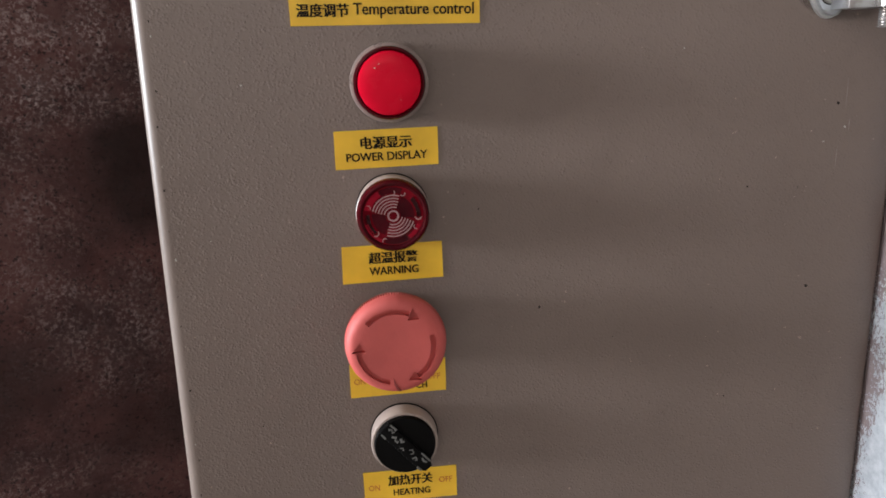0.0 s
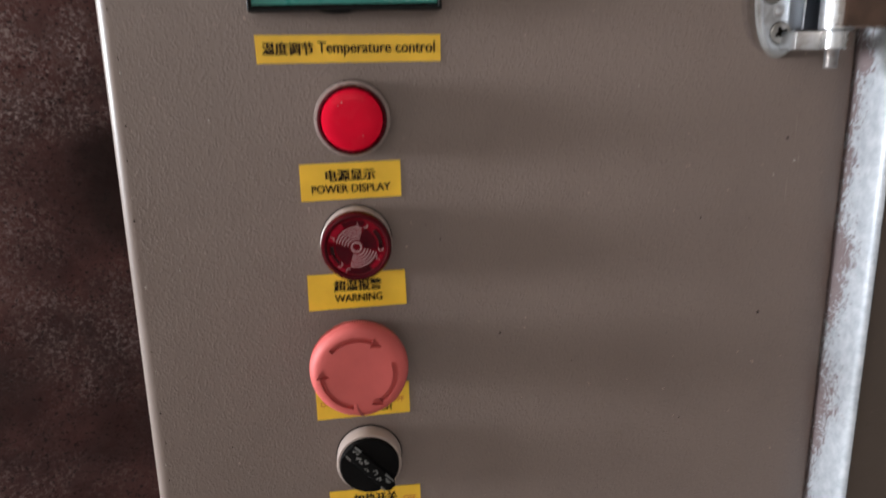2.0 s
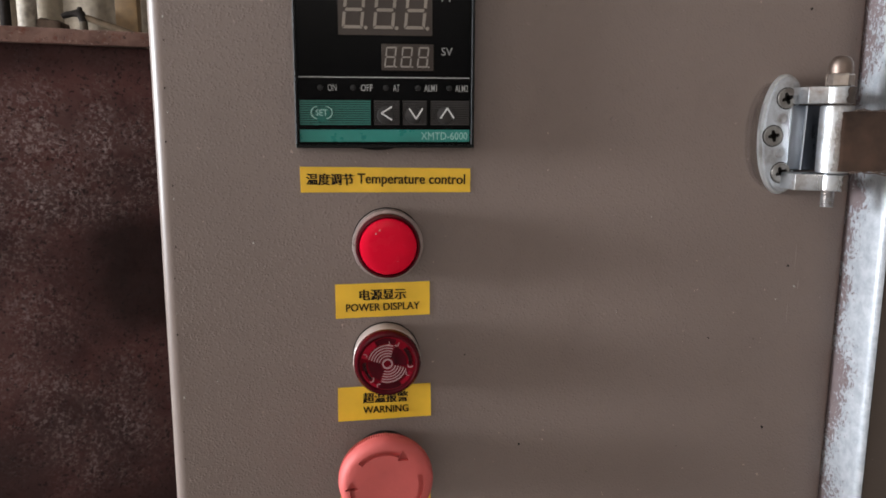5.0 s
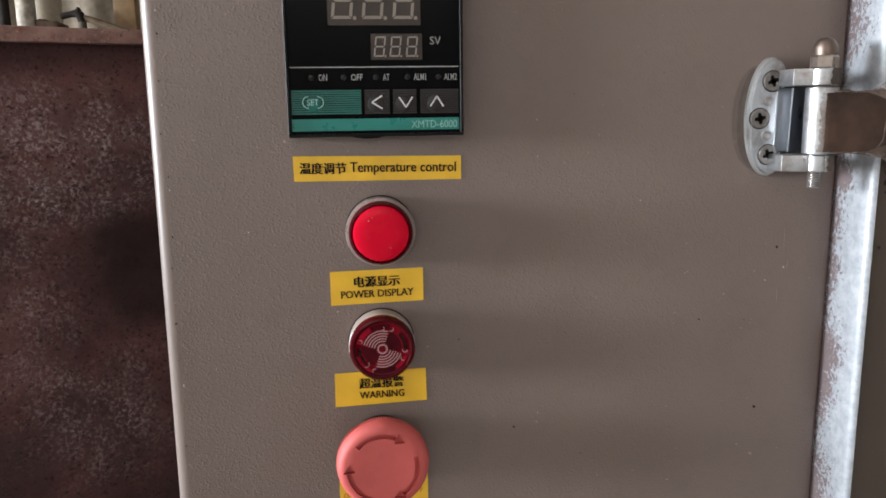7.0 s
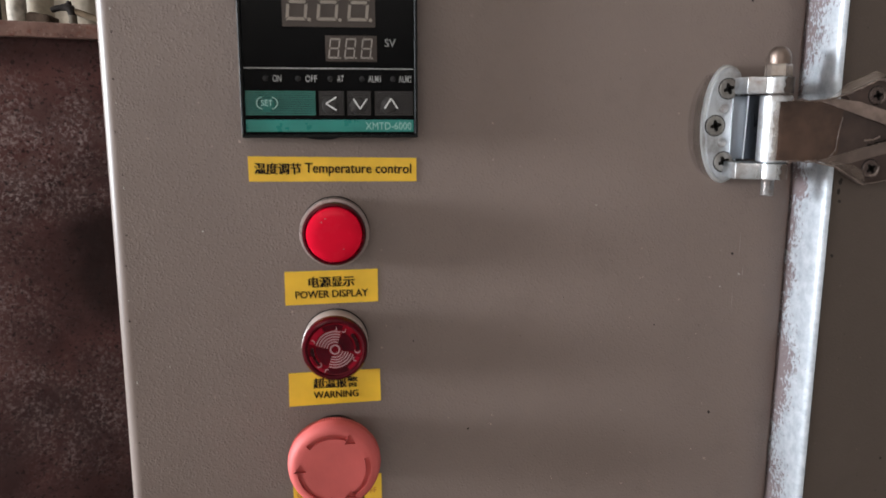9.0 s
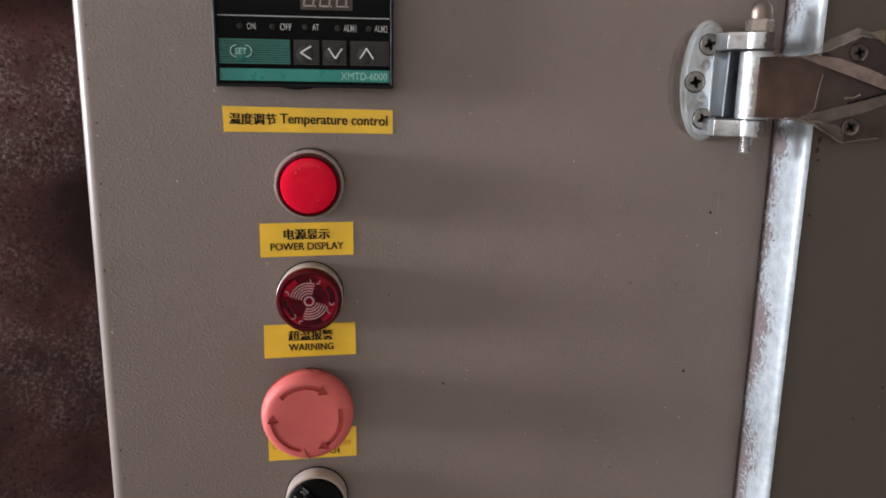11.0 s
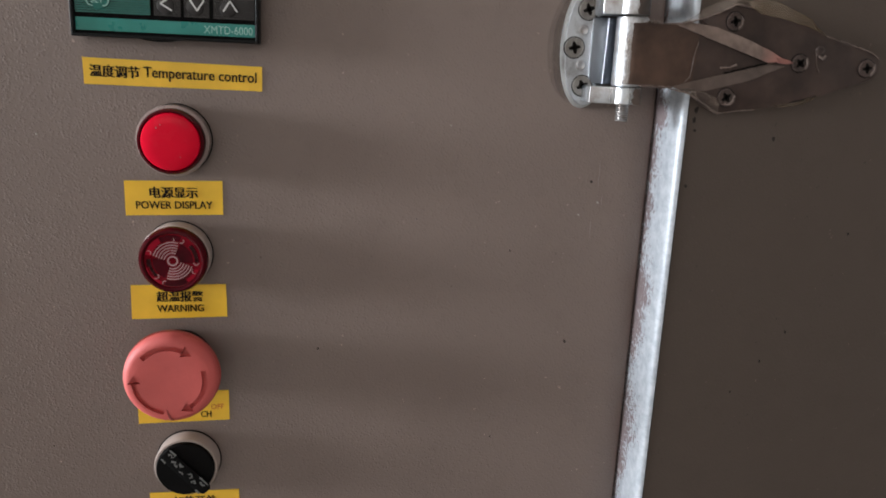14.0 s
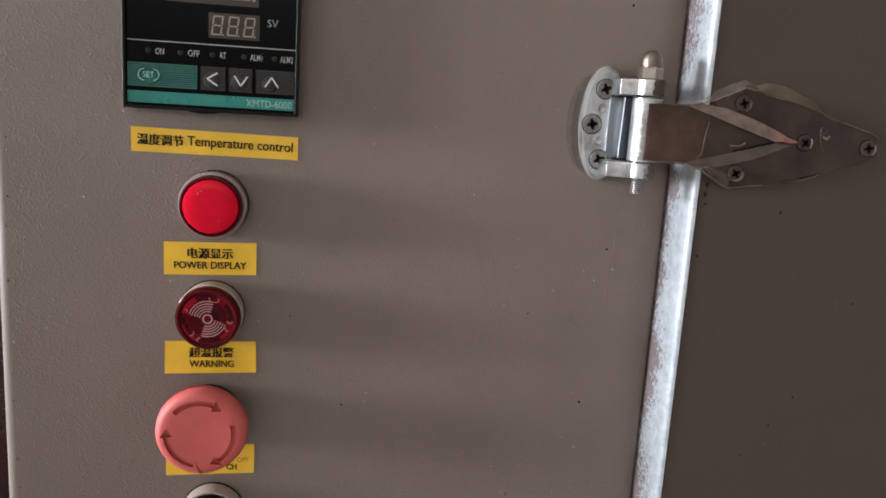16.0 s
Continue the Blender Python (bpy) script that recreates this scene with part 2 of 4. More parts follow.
NUTDOME = rubbed_metal("tarnished_nut_dome", (0.22, 0.165, 0.138), 0.40, (0.15, 0.105, 0.085), 0.6)
FILM = film("clear_packing_film", 0.06, 0.40)
FILMPALE = film("pale_packing_film", 0.22, 0.70, (0.16, 0.105, 0.060), (0.34, 0.265, 0.205))
CREASE = plain("film_crease_plastic", (0.17, 0.125, 0.105), 0.28, 0, 0.3, 500, 0.6)
BLACK = plain("black_plastic", (0.006, 0.006, 0.006), 0.45, 0, 0.2, 1500, Specular_IOR_Level=0.14)
FACE = plain("black_glossy_face", (0.0025, 0.0024, 0.0026), 0.2, Specular_IOR_Level=0.07)
KEYBLACK = plain("charcoal_key_foil", (0.030, 0.026, 0.025), 0.35, Specular_IOR_Level=0.35)
GREEN = plain("teal_key_foil", (0.010, 0.128, 0.104), 0.36)
GREENBAR = plain("teal_print", (0.014, 0.205, 0.172), 0.3)
WINDOW = plain("smoked_display_window", (0.060, 0.046, 0.039), 0.25, Specular_IOR_Level=0.2)
SEGMENT = plain("unlit_segment", (0.255, 0.21, 0.175), 0.5)
SEGDIM = plain("unlit_segment_dim", (0.28, 0.24, 0.215), 0.5)
WHITEINK = plain("white_print", (0.62, 0.61, 0.60), 0.5)
DIMINK = plain("dull_white_print", (0.42, 0.41, 0.40), 0.5)
GREYINK = plain("grey_print", (0.30, 0.29, 0.28), 0.5)
PALEGREEN = plain("pale_green_print", (0.30, 0.52, 0.46), 0.45)
LED = plain("unlit_indicator", (0.013, 0.012, 0.012), 0.4, Specular_IOR_Level=0.25)
BEZEL = plain("satin_bezel_metal", (0.30, 0.228, 0.208), 0.30, 0.25, 0.1, 700)
CREAM = plain("cream_plastic", (0.37, 0.290, 0.255), 0.4, 0, 0.1, 700)
LENS = plain("red_lens", (0.68, 0.004, 0.026), 0.26, 0, 0, 900, 0.04, Specular_IOR_Level=0.11)
LENSRING = plain("deep_red_ring", (0.060, 0.002, 0.005), 0.2, Specular_IOR_Level=0.12)
CAPRED = plain("dark_red_cap", (0.175, 0.003, 0.010), 0.18, 0, 0.6, 260, 0.7, Specular_IOR_Level=0.09)
CAPLIT = plain("lit_red_cap", (0.34, 0.006, 0.022), 0.25, 0, 0.4, 300, 0.4, Specular_IOR_Level=0.12)
CAPDARK = plain("dark_red_recess", (0.024, 0.002, 0.003), 0.3, Specular_IOR_Level=0.2)
CAPMID = plain("wine_red_cap", (0.060, 0.002, 0.005), 0.16, Specular_IOR_Level=0.12)
PINKINK = plain("pale_pink_print", (0.43, 0.23, 0.24), 0.5)
CAPSHADE = plain("shaded_red_cap", (0.062, 0.002, 0.006), 0.22, vary=0.6, Specular_IOR_Level=0.15)
NICK = plain("shaded_red_nick", (0.22, 0.03, 0.028), 0.6)
MUSH = plain("faded_red_plastic", (0.54, 0.092, 0.082), 0.58, 0, 0.16, 700, 0.09)
YELLOW = plain("yellow_label_vinyl", (0.84, 0.490, 0.033), 0.40, 0, 0.12, 300, 0.10)
INK = plain("black_label_ink", (0.012, 0.008, 0.006), 0.5, Specular_IOR_Level=0.12)
REDINK = plain("red_label_ink", (0.52, 0.10, 0.028), 0.5)
KNOB = plain("worn_black_knob", (0.0045, 0.0040, 0.0040), 0.45, 0, 0.3, 700, Specular_IOR_Level=0.06)
SCUFF = plain("pale_scuff", (0.13, 0.125, 0.12), 0.7, 0, 0.5, 600, 0.4)
CONCRETE = plain("concrete", (0.30, 0.28, 0.26), 0.85, 0, 0.5, 90, 0.2)
PLASTER = plain("dusty_plaster", (0.40, 0.37, 0.34), 0.85, 0, 0.4, 60, 0.12)
CEILING = plain("pale_ceiling", (0.55, 0.53, 0.50), 0.85, 0, 0.3, 40, 0.1)
POSTWHITE = plain("white_painted_post", (0.31, 0.265, 0.215), 0.6, vary=0.5, Specular_IOR_Level=0.25)
SACK = plain("cream_sack_cloth", (0.185, 0.145, 0.105), 0.9, 0, 0.6, 200, 0.25)
DRUMCREAM = plain("cream_plastic_drum", (0.260, 0.208, 0.150), 0.6, vary=0.2)
WOOD = plain("orange_wood", (0.17, 0.095, 0.036), 0.6, 0, 0.4, 120, 0.25)
DARKBOX = plain("dark_brown_casting", (0.020, 0.016, 0.014), 0.85, 0, 0.4, 150, 0.3, Specular_IOR_Level=0.08)
ROD = plain("brown_rod", (0.115, 0.080, 0.052), 0.8, 0, 0.4, 120, 0.3, Specular_IOR_Level=0.1)
DARKGREY = plain("dull_grey_pipe", (0.085, 0.068, 0.052), 0.8, 0, 0.4, 120, 0.3, Specular_IOR_Level=0.1)
BROWNBLOCK = plain("reddish_brown_block", (0.056, 0.036, 0.025), 0.85, 0, 0.5, 120, 0.45, Specular_IOR_Level=0.1)


# ---- building helpers ----
def mesh_of(name, bm, material, angle=35):
    me = bpy.data.meshes.new(name)
    bmesh.ops.recalc_face_normals(bm, faces=bm.faces)
    bm.to_mesh(me)
    bm.free()
    me.materials.append(material)
    for p in me.polygons:
        p.use_smooth = True
    me.set_sharp_from_angle(angle=radians(angle))
    return me


def part(name, bm, material, parent=None, label="", angle=35):
    """One mesh object, under its thing or at top level."""
    ob = new(name, mesh_of(name, bm, material, angle))
    ob.parent = parent
    return tagged(ob, label)


def thing(name, place, label, category, group="", kind=""):
    ob = new(name)
    ob.location = place
    ob.empty_display_size = 0.01
    bpy.context.view_layer.update()
    return tagged(ob, label, category, group, kind)


def under(ob, parent):
    """Hangs a part under its thing without moving it."""
    ob.parent = parent
    ob.matrix_parent_inverse = Matrix.Translation(-parent.location)
    return ob


def box(x0, x1, y0, y1, z0, z1, bevel=0.0, seg=2, bm=None):
    bm2 = bmesh.new()
    bmesh.ops.create_cube(bm2, size=1)
    for v in bm2.verts:
        v.co = ((x0 + x1) / 2 + v.co.x * (x1 - x0), (y0 + y1) / 2 + v.co.y * (y1 - y0), (z0 + z1) / 2 + v.co.z * (z1 - z0))
    if bevel:
        bmesh.ops.bevel(bm2, geom=list(bm2.edges), offset=bevel, segments=seg, affect="EDGES", profile=0.6)
    if bm is None:
        return bm2
    me = bpy.data.meshes.new("tmp")
    bm2.to_mesh(me)
    bm.from_mesh(me)
    bpy.data.meshes.remove(me)
    bm2.free()
    return bm


def prism(outline, y0, y1, bevel=0.0, seg=2, bm=None):
    """An outline in (x, z) drawn out from y0 (back) to y1 (front); the front rim may be bevelled."""
    own = bm is None
    bm = bm or bmesh.new()
    back = [bm.verts.new((x, y0, z)) for x, z in outline]
    front = [bm.verts.new((x, y1, z)) for x, z in outline]
    n = len(outline)
    bm.faces.new(back)
    bm.faces.new(front[::-1])
    for i in range(n):
        bm.faces.new((back[i], front[i], front[(i + 1) % n], back[(i + 1) % n]))
    if bevel and own:
        rim = [e for e in bm.edges if all(abs(v.co.y - y1) < 1e-9 for v in e.verts)]
        bmesh.ops.bevel(bm, geom=rim, offset=bevel, segments=seg, affect="EDGES", profile=0.5)
    return bm


def lathe(cx, cz, profile, seg=64, knurl=None):
    """Profile of (radius, y) turned about a level axis through (cx, cz); knurl: (count, depth, y from, y to)."""
    bm = bmesh.new()
    rings = []
    for r, y in profile:
        if r < 1e-7:
            rings.append([bm.verts.new((cx, y, cz))])
            continue
        ring = []
        for i in range(seg):
            rr = r
            if knurl and knurl[2] <= y <= knurl[3] and i % 2:
                rr -= knurl[1]
            a = math.tau * i / seg
            ring.append(bm.verts.new((cx + rr * math.cos(a), y, cz + rr * math.sin(a))))
        rings.append(ring)
    for a, b in zip(rings, rings[1:]):
        for i in range(seg):
            j = (i + 1) % seg
            if len(a) == 1 and len(b) > 1:
                bm.faces.new((a[0], b[j], b[i]))
            elif len(b) == 1 and len(a) > 1:
                bm.faces.new((a[i], a[j], b[0]))
            elif len(a) > 1:
                bm.faces.new((a[i], a[j], b[j], b[i]))
    return bm


def upright(cx, cy, profile, seg=40, sides=None):
    """Profile of (radius, z) turned about an upright axis through (cx, cy)."""
    bm = bmesh.new()
    rings = []
    seg = sides or seg
    for r, z in profile:
        rings.append([bm.verts.new((cx + r * math.cos(math.tau * (i + 0.5) / seg), cy + r * math.sin(math.tau * (i + 0.5) / seg), z)) for i in range(seg)])
    for a, b in zip(rings, rings[1:]):
        for i in range(seg):
            j = (i + 1) % seg
            bm.faces.new((a[i], a[j], b[j], b[i]))
    bm.faces.new(rings[0][::-1])
    bm.faces.new(rings[-1])
    return bm


def profile_up(points, z0, z1, closed=True):
    """A plan outline in (x, y) drawn up from z0 to z1."""
    bm = bmesh.new()
    lo = [bm.verts.new((x, y, z0)) for x, y in points]
    hi = [bm.verts.new((x, y, z1)) for x, y in points]
    n = len(points)
    for i in range(n if closed else n - 1):
        j = (i + 1) % n
        bm.faces.new((lo[i], lo[j], hi[j], hi[i]))
    if closed:
        bm.faces.new(lo[::-1])
        bm.faces.new(hi)
    return bm


def arc(cx, cy, r, a0, a1, n=8):
    return [(cx + r * math.cos(radians(a0 + (a1 - a0) * i / n)), cy + r * math.sin(radians(a0 + (a1 - a0) * i / n))) for i in range(n + 1)]


def writing(name, body, cx, cz, width, height, y, material, parent, bold=0.0, turn=0.0, label=""):
    """Flat letters that fill a box of the given width and height round (cx, cz), on the plane y."""
    cu = bpy.data.curves.new("letters", "FONT")
    cu.body, cu.resolution_u, cu.offset = body, 3, min(bold, 0.008)
    ob = new("letters", cu)
    bpy.context.view_layer.update()
    me = bpy.data.meshes.new_from_object(ob.evaluated_get(bpy.context.evaluated_depsgraph_get()))
    bpy.data.objects.remove(ob)
    bpy.data.curves.remove(cu)
    xs, ys = [v.co.x for v in me.vertices], [v.co.y for v in me.vertices]
    x0, x1, y0, y1 = min(xs), max(xs), min(ys), max(ys)
    c, s = math.cos(radians(turn)), math.sin(radians(turn))
    for v in me.vertices:
        u = ((v.co.x - x0) / (x1 - x0) - 0.5) * width
        w = ((v.co.y - y0) / (y1 - y0) - 0.5) * height
        v.co = (cx + u * c - w * s, y, cz + u * s + w * c)
    if bold > 0.0055:
        bm = bmesh.new()
        step = 0.00016 if bold > 0.015 else 0.00008
        for k, dx in enumerate((-step, 0.0, step)):
            first = len(bm.verts)
            bm.from_mesh(me)
            bm.verts.ensure_lookup_table()
            for v in bm.verts[first:]:
                v.co += Vector((dx, -0.00003 * k, 0))
        bm.to_mesh(me)
        bm.free()
    me.materials.clear()
    me.materials.append(material)
    ob = new(name, me)
    ob.parent = parent
    return tagged(ob, label)


# ---- the hall ----
def slab(name, x0, x1, y0, y1, z0, z1, material):
    return tagged(part(name, box(x0, x1, y0, y1, z0, z1), material), kind="structure")


def pierced(name, pieces, material):
    bm = bmesh.new()
    for p in pieces:
        box(*p, bm=bm)
    return tagged(part(name, bm, material), kind="structure")


# unseen floor, ceiling and walls, added to close the place and bounce light
slab("floor", -5.4, 3.2, -5.8, 2.8, -0.1, 0.0, CONCRETE)
slab("ceiling", -5.4, 3.2, -5.8, 2.8, 3.4, 3.5, CEILING)
slab("wall_north", -5.4, 3.2, 2.6, 2.8, 0.0, 3.4, PLASTER)
slab("wall_east", 3.0, 3.2, -5.6, 2.6, 0.0, 3.4, PLASTER)
# the opening from y -5.2 to -3.0 is cut for the added far fill lamp
pierced("wall_west", [(-5.4, -5.2, -5.6, -5.2, 0, 3.4), (-5.4, -5.2, -3.0, -1.12, 0, 3.4), (-5.4, -5.2, 0.68, 2.6, 0, 3.4),
                      (-5.4, -5.2, -1.12, 0.68, 0, 1.21), (-5.4, -5.2, -1.12, 0.68, 2.23, 3.4),
                      (-5.4, -5.2, -5.2, -3.0, 0, 0.65), (-5.4, -5.2, -5.2, -3.0, 2.85, 3.4)], PLASTER)
# opening cut for the added high fill lamp
pierced("wall_south", [(-5.4, -2.6, -5.8, -5.6, 0, 3.4), (0.8, 3.2, -5.8, -5.6, 0, 3.4), (-2.6, 0.8, -5.8, -5.6, 0, 2.3),
                       (-2.6, 0.8, -5.8, -5.6, 3.2, 3.4)], PLASTER)


# ---- the oven: control panel, seal and door ----
def control_panel():
    t = thing("control_cabinet", (0.05, 0.2, 0.0), "grey powder-coated steel control cabinet with rounded folded edges", "cabinet")
    left, r = -0.0957, 0.006
    pts = [(left, 0.62), *arc(left + r, r, r, 180, 270, 10), (0.1970, 0.0), (0.2010, 0.00005), (0.2045, 0.00017), (0.2075, 0.00036), (0.2102, 0.00066),
           (0.2126, 0.00108), (0.2147, 0.00164), (0.2164, 0.00235), (0.2175, 0.0032), (0.2181, 0.0048), (0.2181, 0.62)]
    panel = under(part("front_panel", profile_up(pts, 0.12, 1.85), PANEL), t)
    for x in (-0.06, 0.17):
        for y in (0.05, 0.57):
            under(part("foot", upright(x, y, [(0.02, 0.0), (0.02, 0.1), (0.028, 0.12)]), BLACK), t)
    # chips and specks in the paint
    rnd = random.Random(5)
    spots = [(-0.0563, 1.2935, 0.0007, 1), (0.062, 1.196, 0.0010, 0), (0.101, 1.347, 0.0016, 2), (0.121, 1.303, 0.0006, 1),
             (0.1825, 1.199, 0.0012, 0), (0.189, 1.279, 0.0011, 0), (0.193, 1.269, 0.0009, 1), (0.184, 1.263, 0.0006, 1),
             (0.036, 1.2405, 0.0006, 0), (-0.074, 1.232, 0.0005, 1), (0.19, 1.395, 0.0011, 0), (-0.06, 1.148, 0.0005, 0),
             (0.152, 1.245, 0.0007, 0), (0.107, 1.259, 0.0012, 2), (0.095, 1.180, 0.0009, 2), (0.148, 1.148, 0.0006, 0)]
    for x, z, rad, kind in spots:
        rad *= 0.65
        n = 9
        out = [(x + rad * rnd.uniform(0.6, 1.1) * math.cos(math.tau * i / n), z + rad * rnd.uniform(0.6, 1.1) * math.sin(math.tau * i / n)) for i in range(n)]
        under(part("paint_chip", prism(out, 0.0002, -0.00025 if kind < 2 else -0.0009), (CHIPDARK, CHIPPALE, PANEL)[kind]), t)
    # small nicks along the folded edge
    for k in range(26):
        x, z, rad = -0.0891 + rnd.uniform(-0.0012, 0.0012), 1.06 + 0.0138 * k + rnd.uniform(-0.005, 0.005), rnd.uniform(0.00022, 0.0005)
        back = 0.006 - math.sqrt(0.006 ** 2 - max(0.0, -0.0892 - x) ** 2)
        out = [(x + rad * rnd.uniform(0.5, 1.1) * math.cos(math.tau * i / 7), z + 1.5 * rad * rnd.uniform(0.5, 1.1) * math.sin(math.tau * i / 7)) for i in range(7)]
        under(part("paint_chip", prism(out, back + 0.0003, back - 0.00018), CHIPDARK if k % 3 else CHIPPALE), t)
    for x, z, w, h in ((0.1925, 1.2830, 0.0003, 0.012), (0.1905, 1.2560, 0.0003, 0.009), (0.1948, 1.2700, 0.0004, 0.005)):
        under(part("scratch", prism([(x - w / 2, z), (x, z - h / 2), (x + w / 2, z), (x, z + h / 2)], 0.0002, -0.00012), SCRATCH), t)
    return t


SCRATCH = plain("faint_scratch", (0.29, 0.235, 0.205), 0.5)
CHIPDARK = plain("dark_paint_chip", (0.034, 0.028, 0.024), 0.7, Specular_IOR_Level=0.1)
CHIPPALE = plain("pale_paint_chip", (0.45, 0.42, 0.38), 0.6)
cabinet = control_panel()


def oven_door():
    t = thing("drying_oven", (0.6, 0.0, 0.1), "dark grey-brown painted drying oven with a galvanised rusting door edge", "oven")
    y = -0.0200
    skin = [(0.2234, y + 0.0006), (0.2240, y), (1.02, y), (1.02, 0.05), (0.2234, 0.05)]
    under(part("oven_body", box(0.2184, 1.05, 0.052, 0.62, 0.0, 1.86, 0.004), DOOR), t)
    under(part("door_skin", profile_up(skin, 0.16, 1.82), DOOR), t)
    edge = [(0.2183, 0.0300), (0.2183, 0.0022), (0.2185, 0.0004), (0.2198, -0.0148), (0.2202, -0.0176), (0.2207, -0.0191), (0.2214, -0.0200),
            (0.2222, -0.0205), (0.2231, -0.0206), (0.2232, -0.0190), (0.2232, 0.0300)]
    under(part("edge_strip", profile_up(edge, 0.16, 1.82), ZINC, None, "galvanised edge strip with rust specks", 50), t)
    rnd = random.Random(8)
    for x, z, rad in ((0.2655, 1.3035, 0.0010), (0.275, 1.196, 0.0008), (0.286, 1.211, 0.0007), (0.2272, 1.315, 0.0013), (0.2268, 1.3105, 0.0011),
                      (0.2264, 1.281, 0.0008), (0.2275, 1.306, 0.0008), (0.31, 1.26, 0.0006), (0.262, 1.18, 0.0006)):
        n = 8
        out = [(x + rad * rnd.uniform(0.5, 1.1) * math.cos(math.tau * i / n), z + 1.3 * rad * rnd.uniform(0.5, 1.1) * math.sin(math.tau * i / n)) for i in range(n)]
        under(part("paint_chip", prism(out, y + 0.0002, y - 0.0003), CHIPDARK), t)
    return t


oven_door()


# ---- fittings on the panel ----
def label_sticker(corners, lines, text):
    """A yellow sticker; corners from top left clockwise in (x, z); lines of writing in its own axes (-1 to 1)."""
    (ax, az), (bx, bz), (cx, cz), (dx, dz) = corners
    bm = bmesh.new()
    nx, nz, front, rear = 12, 4, [], []
    for j in range(nz + 1):
        for i in range(nx + 1):
            u, v = i / nx, j / nz
            x = (ax * (1 - u) + bx * u) * (1 - v) + (dx * (1 - u) + cx * u) * v
            z = (az * (1 - u) + bz * u) * (1 - v) + (dz * (1 - u) + cz * u) * v
            lift = 0.00012 * max(0, abs(u - 0.5) * 2 - 0.8) / 0.2
            front.append(bm.verts.new((x, -0.00028 - lift, z)))
            rear.append(bm.verts.new((x, -0.00001, z)))
    w = nx + 1
    for j in range(nz):
        for i in range(nx):
            a = j * w + i
            bm.faces.new((front[a], front[a + 1], front[a + w + 1], front[a + w]))
            bm.faces.new((rear[a], rear[a + w], rear[a + w + 1], rear[a + 1]))
    rim = [i for i in range(w)] + [j * w + nx for j in range(1, nz + 1)] + [nz * w + i for i in range(nx - 1, -1, -1)] + [j * w for j in range(nz - 1, 0, -1)]
    for a, b in zip(rim, rim[1:] + rim[:1]):
        bm.faces.new((front[a], rear[a], rear[b], front[b]))
    ob = tagged(part("label_sticker", bm, YELLOW), text, "label", "yellow labels on the panel")
    mx, mz = (ax + bx + cx + dx) / 4, (az + bz + cz + dz) / 4
    turn = math.degrees(math.atan2(bz - az, bx - ax))
    half_w, half_h = math.hypot(bx - ax, bz - az) / 2, math.hypot(ax - dx, az - dz) / 2
    c, s = math.cos(radians(turn)), math.sin(radians(turn))
    for body, u, v, w_, h_, ink, bold in lines:
        px, pz = u * half_w, v * half_h
        writing("lettering", body, mx + px * c - pz * s, mz + px * s + pz * c, w_, h_, -0.00045, ink, ob, bold, turn)
    return ob


label_sticker([(-0.0357, 1.3262), (0.0377, 1.3252), (0.0377, 1.3148), (-0.0355, 1.3152)],
              [("温度调节", -0.655, 0.02, 0.0200, 0.0050, INK, 0.022), ("Temperature control", 0.300, -0.02, 0.0466, 0.0057, INK, 0.006)],
              "yellow vinyl label lettered Temperature control under the controller")
label_sticker([(-0.0218, 1.2745), (0.0199, 1.2752), (0.0199, 1.2600), (-0.0218, 1.2590)],
              [("电源显示", 0.0, 0.32, 0.0204, 0.0050, INK, 0.022), ("POWER DISPLAY", 0.0, -0.40, 0.0326, 0.0034, INK, 0.006)],
              "yellow vinyl label lettered POWER DISPLAY under the red lamp")
label_sticker([(-0.0215, 1.2268), (0.0203, 1.2276), (0.0206, 1.2120), (-0.0217, 1.2107)],
              [("超温报警", 0.02, 0.30, 0.0204, 0.0050, INK, 0.022), ("WARNING", 0.02, -0.40, 0.0205, 0.0034, INK, 0.006)],
              "yellow vinyl label lettered WARNING under the alarm buzzer")
label_sticker([(-0.0213, 1.1742), (0.0204, 1.1752), (0.0204, 1.1600), (-0.0213, 1.1586)],
              [("ON", -0.80, -0.05, 0.0048, 0.0026, REDINK, 0.004), ("OFF", 0.74, -0.06, 0.0058, 0.0026, REDINK, 0.004),
               ("CH", 0.48, -0.52, 0.0048, 0.0030, INK, 0.006)],
              "yellow vinyl label half hidden behind the emergency stop")
label_sticker([(-0.0181, 1.1217), (0.0240, 1.1226), (0.0241, 1.1072), (-0.0178, 1.1060)],
              [("加热开关", 0.0, 0.36, 0.0200, 0.0052, INK, 0.022), ("HEATING", 0.02, -0.42, 0.0166, 0.0032, INK, 0.006),
               ("ON", -0.78, -0.02, 0.0048, 0.0028, REDINK, 0.004), ("OFF", 0.76, 0.16, 0.0060, 0.0028, REDINK, 0.004)],
              "yellow vinyl label lettered HEATING under the selector switch")


def foot_ring(cx, cz, r, parent):
    """A thin black ring between a fitting and the panel."""
    under(part("foot_ring", lathe(cx, cz, [(r - 0.003, -0.0001), (r, -0.0001), (r + 0.0001, -0.0005), (r - 0.0002, -0.0008), (r - 0.003, -0.0008)]), SLOT, None, "thin black ring at the foot of the fitting"), parent)


